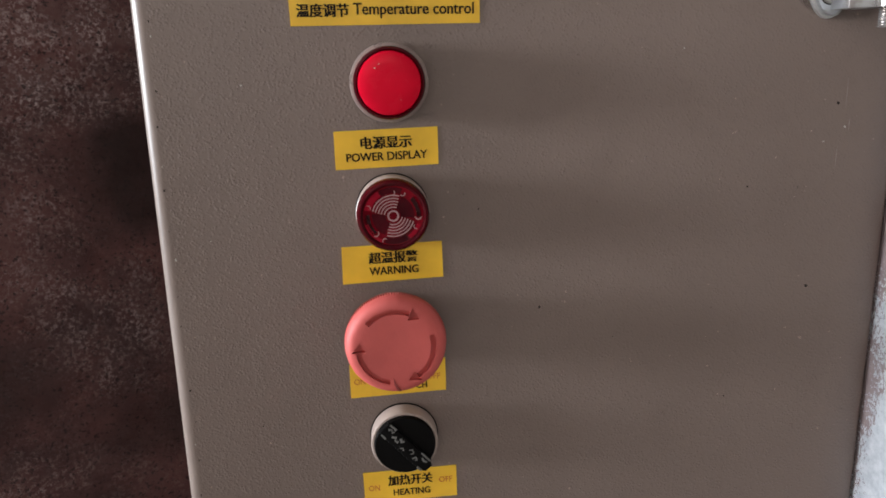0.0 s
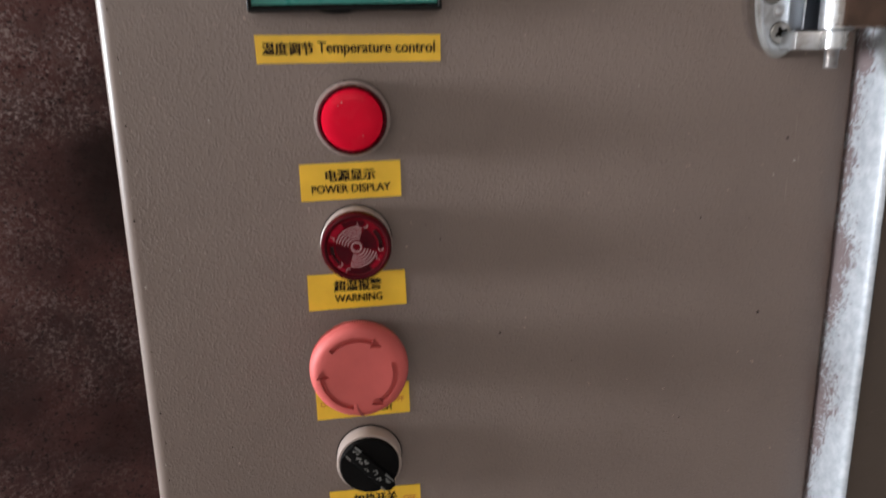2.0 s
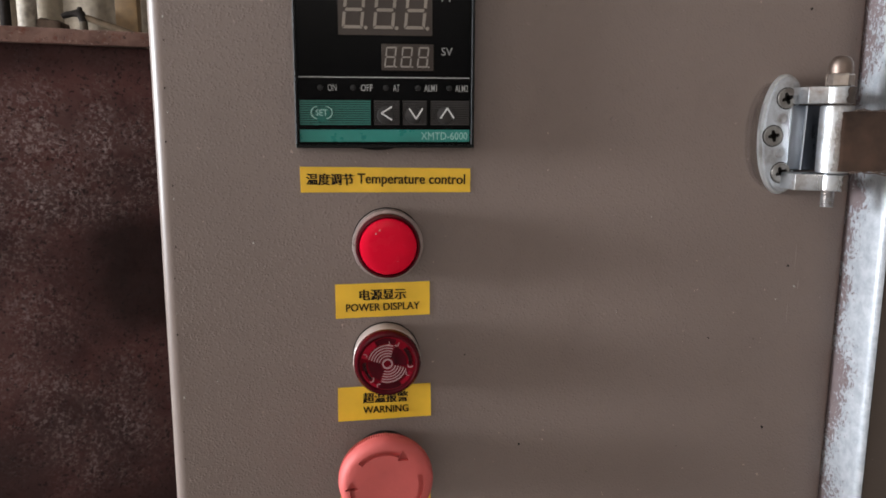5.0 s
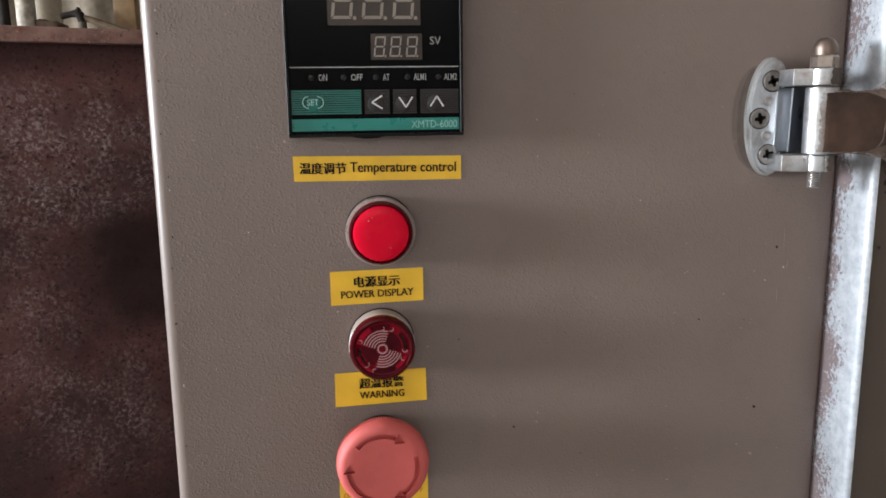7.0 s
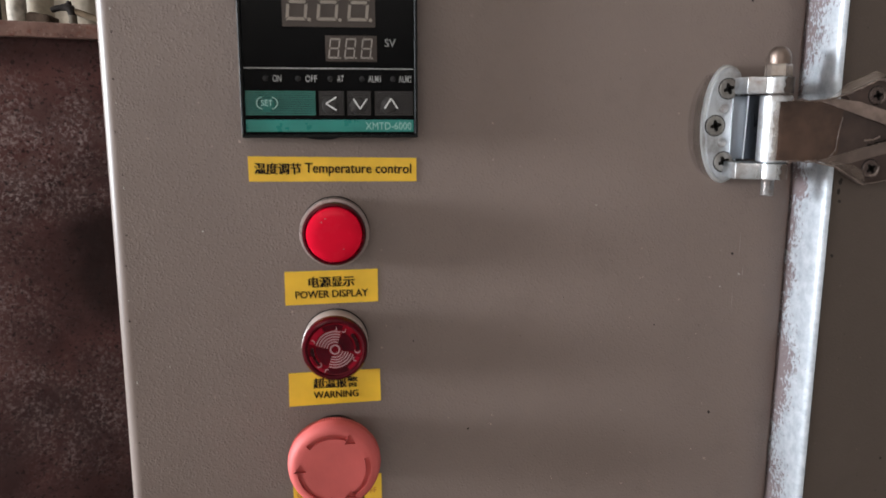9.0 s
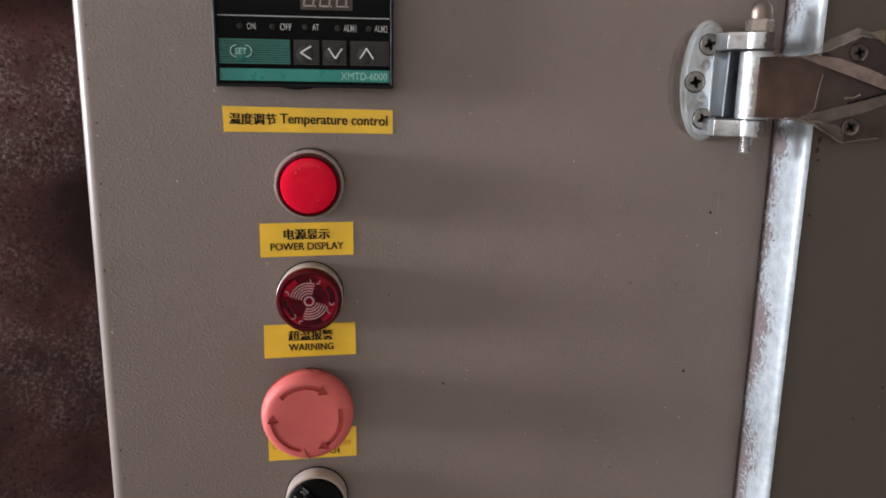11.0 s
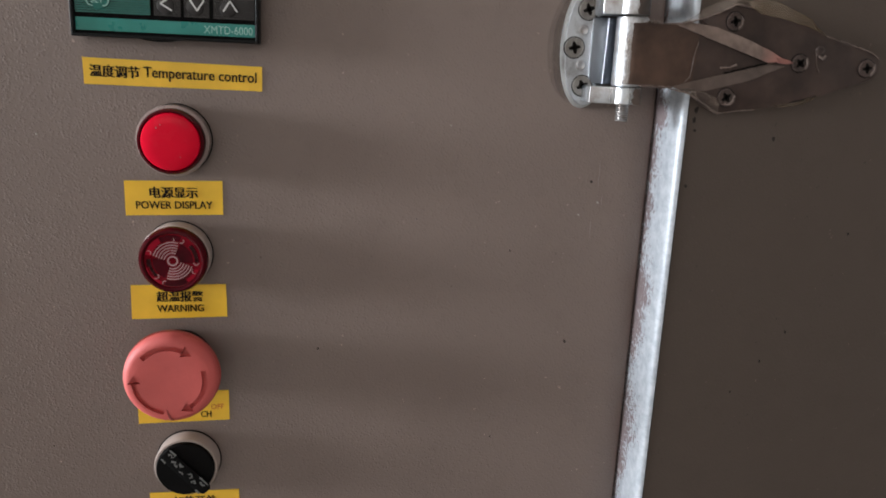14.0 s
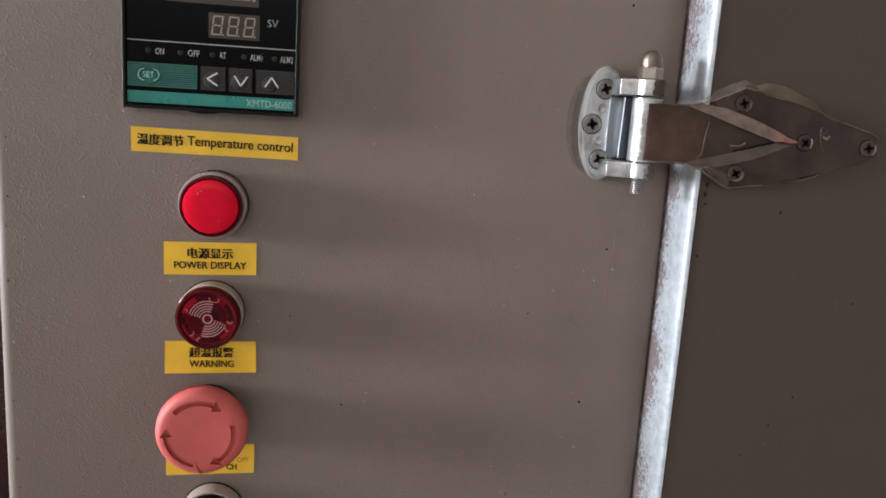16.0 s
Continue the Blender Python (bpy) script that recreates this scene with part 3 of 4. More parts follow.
def power_lamp(cx, cz):
    t = thing("indicator_lamp", (cx, 0, cz), "round red power indicator lamp with a grey bezel", "indicator lamp")
    foot_ring(cx, cz, 0.0152, t)
    under(part("bezel", lathe(cx, cz, [(0.0118, 0.0), (0.0148, 0.0), (0.0149, -0.0030), (0.0152, -0.0076), (0.0150, -0.0085), (0.0141, -0.0089), (0.0120, -0.0088)]), BEZEL), t)
    under(part("ring", lathe(cx, cz, [(0.0124, -0.008), (0.0138, -0.0080), (0.0138, -0.0118), (0.0134, -0.0130), (0.0126, -0.0132), (0.0122, -0.0124), (0.0122, -0.009)]), LENSRING, None, "deep red translucent ring"), t)
    under(part("lens", lathe(cx, cz, [(0.0122, -0.010), (0.0122, -0.0126), (0.0118, -0.0134), (0.0105, -0.0139), (0.0075, -0.0142), (0.004, -0.0143), (0, -0.0143)]), LENS, None, "glossy bright red lens"), t)
    # tiny pale dots that paint the highlights on the lens
    for dx, dz, r in ((-0.0052, 0.0058, 0.00028), (-0.0036, 0.0072, 0.00022), (0.0040, -0.0061, 0.0002)):
        under(part("lens_glint", lathe(cx + dx, cz + dz, [(r, -0.0136), (r, -0.0144), (r * 0.5, -0.0146), (0, -0.0147)], 10), CREAM), t)
    return t


def arc_band(cx, cz, r0, r1, a0, a1, y0, y1, n=14, bm=None):
    outer = [(cx + r1 * math.cos(radians(a0 + (a1 - a0) * i / n)), cz + r1 * math.sin(radians(a0 + (a1 - a0) * i / n))) for i in range(n + 1)]
    inner = [(cx + r0 * math.cos(radians(a0 + (a1 - a0) * i / n)), cz + r0 * math.sin(radians(a0 + (a1 - a0) * i / n))) for i in range(n, -1, -1)]
    return prism(outer + inner, y0, y1, bm=bm)


def alarm_buzzer(cx, cz):
    t = thing("alarm_buzzer", (cx, 0, cz), "dark red alarm buzzer with white wave marks in a cream bezel", "buzzer")
    foot_ring(cx, cz, 0.0149, t)
    under(part("bezel", lathe(cx, cz, [(0.011, 0.0), (0.0145, 0.0), (0.0146, -0.0020), (0.0147, -0.0040), (0.0148, -0.00960), (0.0140, -0.01040), (0.011, -0.01040)]), CREAM), t)
    face = -0.0140
    under(part("cap", lathe(cx, cz, [(0.0135, -0.00960), (0.0140, -0.00980), (0.0140, -0.0135), (0.0121, -0.0142), (0.0118, face), (0.0, face)]), CAPRED), t)
    under(part("cap_rim", lathe(cx, cz, [(0.0119, -0.0139), (0.0121, -0.0147), (0.0129, -0.0152), (0.0138, -0.0149), (0.0144, -0.0138), (0.0145, -0.0104), (0.0130, -0.0100)]), CAPMID, None, "wine red outer rim"), t)
    # lit and shaded zones of the translucent cap, painted as paler and darker reds
    for a0, a1, r0, r1 in ((-8, 66, 0.0030, 0.0084), (172, 246, 0.0030, 0.0084), (70, 118, 0.0090, 0.0114), (250, 300, 0.0090, 0.0114)):
        under(part("dark_sector", arc_band(cx, cz, r0, r1, a0, a1, face, face - 0.0002), CAPSHADE), t)
    for a0, a1, r0, r1 in ((120, 166, 0.0092, 0.0116), (196, 244, 0.0104, 0.0117), (304, 340, 0.0098, 0.0114)):
        under(part("lit_zone", arc_band(cx, cz, r0, r1, a0, a1, face, face - 0.0004), CAPLIT, None, "brighter red zone, light through the cap in its colour"), t)
    for a0, a1 in ((70, 167), (249, 345)):
        bm = bmesh.new()
        for i in range(5):
            r = 0.0033 + i * 0.00118
            arc_band(cx, cz, r, r + 0.00046, a0 + 1.5 * i - 4, a1 - 1.5 * i + 4, face - 0.0001, face - 0.00045, bm=bm)
        under(part("wave_mark", bm, PINKINK), t)
    under(part("centre_ring", arc_band(cx, cz, 0.00165, 0.0023, 0, 359.9, face - 0.0001, face - 0.00045, 28), PINKINK), t)
    # two long sound slots, each with a bright moulded lip at its end
    for a0, a1, lip in ((-4, 42, -4), (176, 224, 224)):
        under(part("sound_slot", arc_band(cx, cz, 0.0092, 0.0106, a0, a1, face, face - 0.0003), CAPDARK), t)
        under(part("slot_rim", arc_band(cx, cz, 0.0107, 0.0110, a0, a1, face, face - 0.0006), CAPMID), t)
        lx, lz = cx + 0.0099 * math.cos(radians(lip)), cz + 0.0099 * math.sin(radians(lip))
        under(part("slot_lip", arc_band(lx, lz, 0.0009, 0.00125, lip - 180 if lip < 0 else lip, lip if lip < 0 else lip + 180, face, face - 0.0006), PINKINK), t)
    for a, r in ((90, 0.0093), (66, 0.0097), (-27, 0.0100), (-110, 0.0106), (160, 0.0104)):
        lx, lz = cx + r * math.cos(radians(a)), cz + r * math.sin(radians(a))
        under(part("notch", arc_band(lx, lz, 0.0008, 0.0011, a - 200, a - 40, face, face - 0.0006), PINKINK), t)
    return t


def emergency_stop(cx, cz):
    t = thing("emergency_stop", (cx, 0, cz), "faded red mushroom emergency stop with engraved turning arrows", "push button")
    under(part("collar", lathe(cx, cz, [(0.010, 0.0), (0.0148, 0.0), (0.0148, -0.004), (0.0140, -0.006), (0.0125, -0.0150), (0.010, -0.0150)]), BLACK), t)
    prof = [(0.0095, -0.0146), (0.0178, -0.0146), (0.0200, -0.0150), (0.0207, -0.0158), (0.0207, -0.0186), (0.0203, -0.0190), (0.0203, -0.0206),
            (0.0201, -0.0216), (0.0196, -0.0228), (0.0188, -0.0238), (0.0178, -0.0245), (0.0167, -0.0248), (0.0140, -0.0249), (0.0080, -0.0247), (0.0, -0.0245)]
    head = part("mushroom_head", lathe(cx, cz, prof, 240, (240, 0.0007, -0.0187, -0.0149)), MUSH)
    cutters = bmesh.new()
    for a0, a1 in ((138, 66), (18, -56), (259, 185)):
        arc_band(cx, cz, 0.0139, 0.0160, a0, a1, -0.0230, -0.030, 16, cutters)
        tip, base = radians(a1 - 16), radians(a1 + 0.5)
        pts = [(cx + 0.0122 * math.cos(base), cz + 0.0122 * math.sin(base)), (cx + 0.0178 * math.cos(base), cz + 0.0178 * math.sin(base)),
               (cx + 0.0149 * math.cos(tip), cz + 0.0149 * math.sin(tip))]
        prism(pts, -0.02302, -0.030, bm=cutters)
    bmesh.ops.recalc_face_normals(cutters, faces=cutters.faces)
    me = bpy.data.meshes.new("cut")
    cutters.to_mesh(me)
    cutters.free()
    tool = new("cut", me)
    mod = head.modifiers.new("arrows", "BOOLEAN")
    mod.operation, mod.object, mod.solver = "DIFFERENCE", tool, "EXACT"
    mod.use_self = True
    bpy.context.view_layer.update()
    cut = bpy.data.meshes.new_from_object(head.evaluated_get(bpy.context.evaluated_depsgraph_get()))
    head.modifiers.clear()
    head.data = cut
    for p in cut.polygons:
        p.use_smooth = True
        p.use_smooth = p.normal.y > -0.99
    cut.set_sharp_from_angle(angle=radians(30))
    bpy.data.objects.remove(tool)
    under(head, t)
    # a moulded drop-shaped nick at the lower rim, its shade drawn in darker red
    nick = [(-0.0016, -0.0128), (-0.0009, -0.0150), (0.0004, -0.0176), (0.0012, -0.0186), (0.0004, -0.0188), (-0.0006, -0.0178), (-0.0014, -0.0156)]
    under(part("pointer_nick", prism([(cx + u, cz + w) for u, w in nick], -0.0225, -0.0250), NICK), t)
    return t


def selector_switch(cx, cz):
    t = thing("selector_switch", (cx, 0, cz), "black rotary selector switch with a scuffed bar in a cream bezel", "rotary switch")
    foot_ring(cx, cz, 0.0150, t)
    under(part("bezel", lathe(cx, cz, [(0.011, 0.0), (0.0146, 0.0), (0.0146, -0.0020), (0.0146, -0.0030), (0.0146, -0.0080), (0.0142, -0.0088), (0.0134, -0.0089), (0.0128, -0.0082)]), CREAM), t)
    under(part("knob", lathe(cx, cz, [(0.0120, -0.0076), (0.0132, -0.0080), (0.0132, -0.0104), (0.0128, -0.0110), (0.0, -0.0112)]), KNOB), t)

    def turned(points, a):
        c, s = math.cos(radians(a)), math.sin(radians(a))
        return [(cx + u * c - w * s, cz + u * s + w * c) for u, w in points]

    bar = [(-0.0130, -0.0028), (-0.0122, -0.0032), (0.0124, -0.0034), (0.0147, -0.0018), (0.0147, 0.0018), (0.0124, 0.0034), (-0.0122, 0.0032), (-0.0130, 0.0028)]
    under(part("grip_bar", prism(turned(bar, -48), -0.0105, -0.0128, 0.0005), KNOB), t)
    rnd = random.Random(11)

    def stroke(line, wide):
        """A worn streak along a bent line, of uneven width."""
        left, right = [], []
        for i, (u, w) in enumerate(line):
            (pu, pw), (nu, nw) = line[max(0, i - 1)], line[min(len(line) - 1, i + 1)]
            d = Vector((nu - pu, nw - pw)).normalized() * wide * rnd.uniform(0.25, 0.7)
            left.append((u - d.y, w + d.x)), right.append((u + d.y, w - d.x))
        return left + right[::-1]

    lines = [[(-0.0122, 0.0036), (-0.0098, 0.0038), (-0.0085, 0.0037)], [(-0.0118, -0.0034), (-0.0090, -0.0036)],
             [(0.0070, 0.0037), (0.0124, 0.0037)], [(0.0102, -0.0036), (0.0128, -0.0034)],
             [(-0.0112, 0.0010), (-0.0102, 0.0024), (-0.0090, 0.0012), (-0.0086, 0.0026)], [(-0.0078, -0.0006), (-0.0062, 0.0008), (-0.0056, -0.0010), (-0.0040, -0.0004)],
             [(-0.0044, 0.0020), (-0.0030, 0.0008), (-0.0024, 0.0022)], [(-0.0016, -0.0022), (-0.0004, -0.0010), (0.0004, -0.0020)],
             [(0.0020, 0.0004), (0.0030, 0.0018), (0.0044, 0.0008), (0.0040, -0.0008)], [(0.0060, -0.0020), (0.0066, 0.0002), (0.0078, -0.0012)],
             [(0.0088, 0.0020), (0.0104, 0.0012), (0.0116, 0.0022)]]
    for line in lines:
        line = [(u, w * 0.82) for u, w in line]
        under(part("scuff_mark", prism(turned(stroke(line, 0.0009), -48), -0.0127, -0.01292), SCUFF), t)
    return t


power_lamp(0.0011, 1.2932)
alarm_buzzer(0.0003, 1.2421)
emergency_stop(-0.0010, 1.1908)
selector_switch(0.0011, 1.1399)


# ---- temperature controller ----
def controller():
    x0, x1, z0, z1 = -0.0362, 0.0376, 1.3345, 1.4085
    t = thing("temperature_controller", (0.0005, 0, 1.3717), "black square digital temperature controller with teal keys, switched off", "temperature controller")
    yb, yf = -0.0105, -0.0085
    under(part("housing", box(x0 + 0.0008, x1 - 0.0008, 0.02, yf + 0.0006, z0 + 0.0008, z1 - 0.0008, 0.0006), BLACK), t)
    bm = bmesh.new()
    w = 0.0013
    for b in ((x0, x1, 0.0, yb, z0, z0 + w), (x0, x1, 0.0, yb, z1 - w, z1), (x0, x0 + w, 0.0, yb, z0 + w, z1 - w), (x1 - w, x1, 0.0, yb, z0 + w, z1 - w)):
        box(b[0], b[1], b[3], b[2], b[4], b[5], 0.0003, 1, bm)
    under(part("frame", bm, BLACK), t)
    under(part("face", box(x0 + w, x1 - w, yf, yf + 0.0008, z0 + w, z1 - w), FACE), t)
    tab = prism([(-0.0108, z0 + 0.0002), (-0.0080, z0 - 0.0006), (-0.0040, z0 - 0.0010), (0.0010, z0 - 0.0008), (0.0058, z0 + 0.0002)], 0.0, -0.0080, 0.0002, 1)
    under(part("bottom_tab", tab, BLACK), t)
    y = yf - 0.0002

    def digit(cx, cz, w, h, s, lean, material, parent):
        def p(u, v):
            return cx + u * w / 2 + lean * v * h / 2, cz + v * h / 2
        a, b, g = s / (w / 2), s / (h / 2), 0.06
        bars = [[(-1 + g, 1), (1 - g, 1), (1 - a, 1 - b), (-1 + a, 1 - b)], [(-1 + g, -1), (1 - g, -1), (1 - a, -1 + b), (-1 + a, -1 + b)],
                [(-1 + a * 0.6, 0), (-1 + a, b / 2), (1 - a, b / 2), (1 - a * 0.6, 0), (1 - a, -b / 2), (-1 + a, -b / 2)]]
        for sx in (-1, 1):
            for sz in (-1, 1):
                bars.append([(sx, sz * (1 - g)), (sx, sz * (b * 0.5 + 0.02)), (sx * (1 - a), sz * (b * 0.9)), (sx * (1 - a), sz * (1 - b - g * 0.6))])
        for bar in bars:
            part("segment", prism([p(u, v) for u, v in bar], y - 0.0001, y - 0.0004), material, parent)
        dx, dz = p(1.25, -0.95)
        r = s * 0.62
        part("decimal_point", prism([(dx + r * math.cos(math.tau * i / 12), dz + r * math.sin(math.tau * i / 12)) for i in range(12)], y - 0.0001, y - 0.0004), material, parent)

    pv = part("process_display", box(-0.0182, 0.0201, y, y + 0.0004, 1.3800, 1.3988), WINDOW, None, "brown smoked process value window")
    sv = part("setpoint_display", box(-0.0008, 0.0206, y, y + 0.0004, 1.3661, 1.3766), WINDOW, None, "brown smoked set value window")
    for cx in (-0.0124, 0.0002, 0.0128):
        digit(cx + 0.0006, 1.3899, 0.0086, 0.0148, 0.00125, 0.10, SEGMENT, pv)
    for cx in (0.0029, 0.0095, 0.0163):
        digit(cx, 1.3714, 0.0044, 0.0082, 0.00062, 0.12, SEGDIM, sv)
    under(pv, t), under(sv, t)
    under(part("divider_line", box(-0.0346, 0.0359, y, y + 0.0004, 1.36300, 1.36340), DIMINK), t)
    ty = y - 0.0001

    def print_(body, cx, cz, w_, h_, ink, bold=0.0):
        ob = writing("lettering", body, cx, cz, w_, h_, ty, ink, t, bold)
        ob.matrix_parent_inverse = Matrix.Translation(-t.location)
        return ob

    print_("PV", 0.0262, 1.3950, 0.0046, 0.0030, GREYINK, 0.003)
    print_("SV", 0.0262, 1.3738, 0.0046, 0.0032, GREYINK, 0.003)
    for dx, lx, body, w_ in ((-0.0259, -0.0211, "ON", 0.0035), (-0.0125, -0.0070, "OFF", 0.0048), (0.0009, 0.0052, "AT", 0.0028), (0.0142, 0.0194, "ALM1", 0.0052), (0.0273, 0.0324, "ALM2", 0.0054)):
        print_(body, lx, 1.3590, w_, 0.0027, DIMINK, 0.003)
        under(part("indicator_led", lathe(dx, 1.3590, [(0.0012, y + 0.0003), (0.0012, y - 0.0001), (0.0008, y - 0.0003), (0, y - 0.0004)], 20), LED), t)

    def key(a, b, c, d, material, name):
        k = under(part(name, box(a, b, y - 0.0001, y + 0.0006, c, d), SLOT), t)
        n = 11
        for i in range(n):
            zz = c + (d - c) * (i + 0.5) / n
            part("rib", box(a + 0.0002, b - 0.0002, y - 0.0004, y, zz - 0.00034, zz + 0.00034), material, k)
        return k

    key(-0.0346, -0.0053, 1.3438, 1.3540, GREEN, "set_key")
    under(part("key_dome", lathe(-0.0252, 1.3480, [(0.0032, y - 0.0001), (0.0026, y - 0.0008), (0.0014, y - 0.0011), (0, y - 0.0012)], 28), GREEN), t)
    ty = y - 0.0014
    print_("SET", -0.0255, 1.3489, 0.0048, 0.0025, PALEGREEN, 0.003)
    for sx in (-1, 1):
        under(part("key_outline", arc_band(-0.0255 + sx * 0.0019, 1.3489, 0.0022, 0.00255, 90 - 180 * (sx > 0), 270 - 180 * (sx > 0), y - 0.0005, ty), PALEGREEN), t)
    chevrons = {"left": [(0.9, 1), (-1, 0), (0.9, -1)], "down": [(-1, 0.9), (0, -1), (1, 0.9)], "up": [(-1, -0.9), (0, 1), (1, -0.9)]}
    for (a, b, kx, shape) in ((-0.0042, 0.0066, 0.0012, "left"), (0.0077, 0.0179, 0.0132, "down"), (0.0193, 0.0359, 0.0263, "up")):
        key(a, b, 1.3438, 1.3540, KEYBLACK, "arrow_key")
        under(part("key_dome", lathe(kx - 0.0010 if shape != "left" else kx - 0.0006, 1.3479, [(0.0036, y - 0.0001), (0.0032, y - 0.0009), (0.0020, y - 0.0014), (0, y - 0.0016)], 28), KEYBLACK), t)
        pts = [(kx + u * (0.0023 if shape == "left" else 0.0028), 1.3487 + v * (0.0027 if shape == "left" else 0.0022)) for u, v in chevrons[shape]]
        bm = bmesh.new()
        for (ux, uz), (vx, vz) in zip(pts, pts[1:]):
            n = Vector((uz - vz, vx - ux)).normalized() * 0.00031
            prism([(ux + n.x, uz + n.y), (vx + n.x, vz + n.y), (vx - n.x, vz - n.y), (ux - n.x, uz - n.y)], y - 0.0005, y - 0.0018, bm=bm)
        under(part("arrow_mark", bm, WHITEINK), t)
    under(part("model_band", box(-0.0346, 0.0359, y - 0.0001, y + 0.0004, 1.3370, 1.3420), GREENBAR), t)
    ty = y - 0.0003
    print_("XMTD-6000", 0.0252, 1.3394, 0.0196, 0.0031, PALEGREEN)
    return t


controller()


# ---- strap hinge ----
def cross_screw(cx, cz, y, r, turn, parent, material):
    """A flat countersunk cross-head screw facing the viewer."""
    head = part("screw", lathe(cx, cz, [(r * 0.5, y + 0.0015), (r, y + 0.0003), (r, y - 0.0004), (r * 0.96, y - 0.0008), (r * 0.86, y - 0.0009), (r * 0.82, y - 0.0007), (0, y - 0.0008)], 28), material)
    under(head, parent)
    under(part("countersink", lathe(cx, cz, [(r * 0.9, y + 0.0002), (r * 1.10, y + 0.0001), (r * 1.08, y - 0.0003), (r * 0.9, y - 0.0003)], 28), SLOT), parent)
    bm = bmesh.new()
    for a in (turn, turn + 90):
        c, s = math.cos(radians(a)), math.sin(radians(a))
        prism([(cx + u * c - w * s, cz + u * s + w * c) for u, w in ((-r * 0.58, -r * 0.12), (-r * 0.25, -r * 0.21), (r * 0.25, -r * 0.21), (r * 0.58, -r * 0.12), (r * 0.58, r * 0.12), (r * 0.25, r * 0.21), (-r * 0.25, r * 0.21), (-r * 0.58, r * 0.12))], y - 0.0006, y - 0.00098, bm=bm)
    slot = part("cross_slot", bm, SLOT, head)
    slot.matrix_parent_inverse = Matrix.Identity(4)
    slot.parent = head
    return head


def strap_hinge():
    ax, ay = 0.1950, -0.0175
    t = thing("strap_hinge", (ax, 0, 1.34), "bright zinc offset strap hinge with tarnished brown strap", "hinge")
    cz, half = 1.3398, 0.0272
    def d_shape(left, half):
        return [(0.1800 - (0.1800 - left) * math.cos(radians(a)), cz + half * math.sin(radians(a))) for a in range(-126, 127, 6)]

    # two thin grey layers in the plate's outline, set off to its left
    under(part("plate_veil", prism([(x - 0.0060, z) for x, z in d_shape(0.1690, half - 0.0040)], -0.00004, -0.00010), DARKVEIL, None, "dull grey veil on the paint beside the hinge plate"), t)
    under(part("plate_veil", prism([(x - 0.0036, z - 0.0005) for x, z in d_shape(0.1690, half - 0.0025)], -0.00014, -0.00020), DARKVEIL, None, "dull grey veil on the paint beside the hinge plate"), t)
    plate = under(part("base_plate", prism(d_shape(0.1702, half - 0.0016), -0.0010, -0.0042, 0.0012, 2), CASTZINC, None, "", 25), t)
    under(part("plate_flange", prism(d_shape(0.1688, half - 0.0004), 0.0, -0.0022, 0.0009, 2), FLANGE, None, "pale flange round the hinge plate"), t)
    under(part("neck", prism([(0.1815, 1.3240), (0.1950, 1.3240), (0.1950, 1.3530), (0.1815, 1.3530)], -0.001, -0.0046, 0.0006, 2), DULL), t)
    # right half of the neck, its shade toward the barrel put into darker zinc
    under(part("neck_shade", prism([(0.1880, 1.3242), (0.1948, 1.3242), (0.1948, 1.3528), (0.1888, 1.3528)], -0.0040, -0.0052, 0.0002, 1), SHADEDZINC, None, "darker half of the hinge neck, shade in its colour"), t)
    under(part("neck_seam", prism([(0.18775, 1.3242), (0.18815, 1.3242), (0.18895, 1.3528), (0.18855, 1.3528)], -0.0040, -0.0055, 0.0001, 1), CHROME, None, "bright seam of the hinge neck"), t)
    for x0, z0, z1 in ((0.1820, 1.3535, 1.3607), (0.1790, 1.3162, 1.3233)):
        bm = box(x0, 0.1960, -0.0235, -0.0030, z0, z1, 0.0007, 2)
        for v in bm.verts:
            if v.co.x < 0.186 and v.co.y < -0.012:
                v.co.y = -0.0165 + (v.co.y + 0.0235) * 0.3
        under(part("lug", bm, CHROME), t)
        under(part("lug_eye", upright(ax, ay, [(0.0062, z0), (0.0066, z0 + 0.0004), (0.0066, z1 - 0.0004), (0.0062, z1)]), CHROME), t)
    for z0, z1, start, skin in ((1.3536, 1.3606, -8, SWAGEDIM), (1.3163, 1.3232, 2, SWAGEDIM)):
        # brown film on the lug's turned end, with the door's dark reflection in its colour
        bm = bmesh.new()
        shells = []
        for r in (0.00675, 0.0069):
            shells.append([[bm.verts.new((ax + r * math.sin(radians(a)), ay - r * math.cos(radians(a)), z)) for a in range(start + (7, 0, 9, 3, 11)[k], 160, 12)] for k, z in enumerate([z0 + (z1 - z0) * i / 4 for i in range(5)])])
        for k in range(4):
            for i in range(min(len(shells[0][k]), len(shells[0][k + 1])) - 1):
                for sh in shells:
                    bm.faces.new((sh[k][i], sh[k][i + 1], sh[k + 1][i + 1], sh[k + 1][i]))
        under(part("lug_film_and_reflection", bm, skin, None, "brown film and dark reflection painted on the lug"), t)
    under(part("barrel", upright(ax, ay, [(0.0062, 1.3237), (0.0068, 1.3243), (0.0068, 1.3522), (0.0062, 1.3528)], 48), CHROME), t)
    pin = under(part("threaded_pin", upright(ax - 0.0010, ay, [(0.0024 + 0.0005 * (i % 2), 1.3088 + i * 0.00048) for i in range(18)], 24), CHROME), t)
    nut = under(part("acorn_nut", upright(ax, ay, [(0.0052, 1.3608), (0.0057, 1.3612), (0.0057, 1.3654), (0.0051, 1.3663)], sides=6), NUTTY, None, "", 20), t)
    dome = upright(ax, ay, [(0.0048, 1.3661), (0.0049, 1.3680)] + [(0.0049 * math.cos(radians(a)) ** 0.8 + 0.00001, 1.3684 + 0.0054 * math.sin(radians(a))) for a in range(10, 90, 10)], 32)
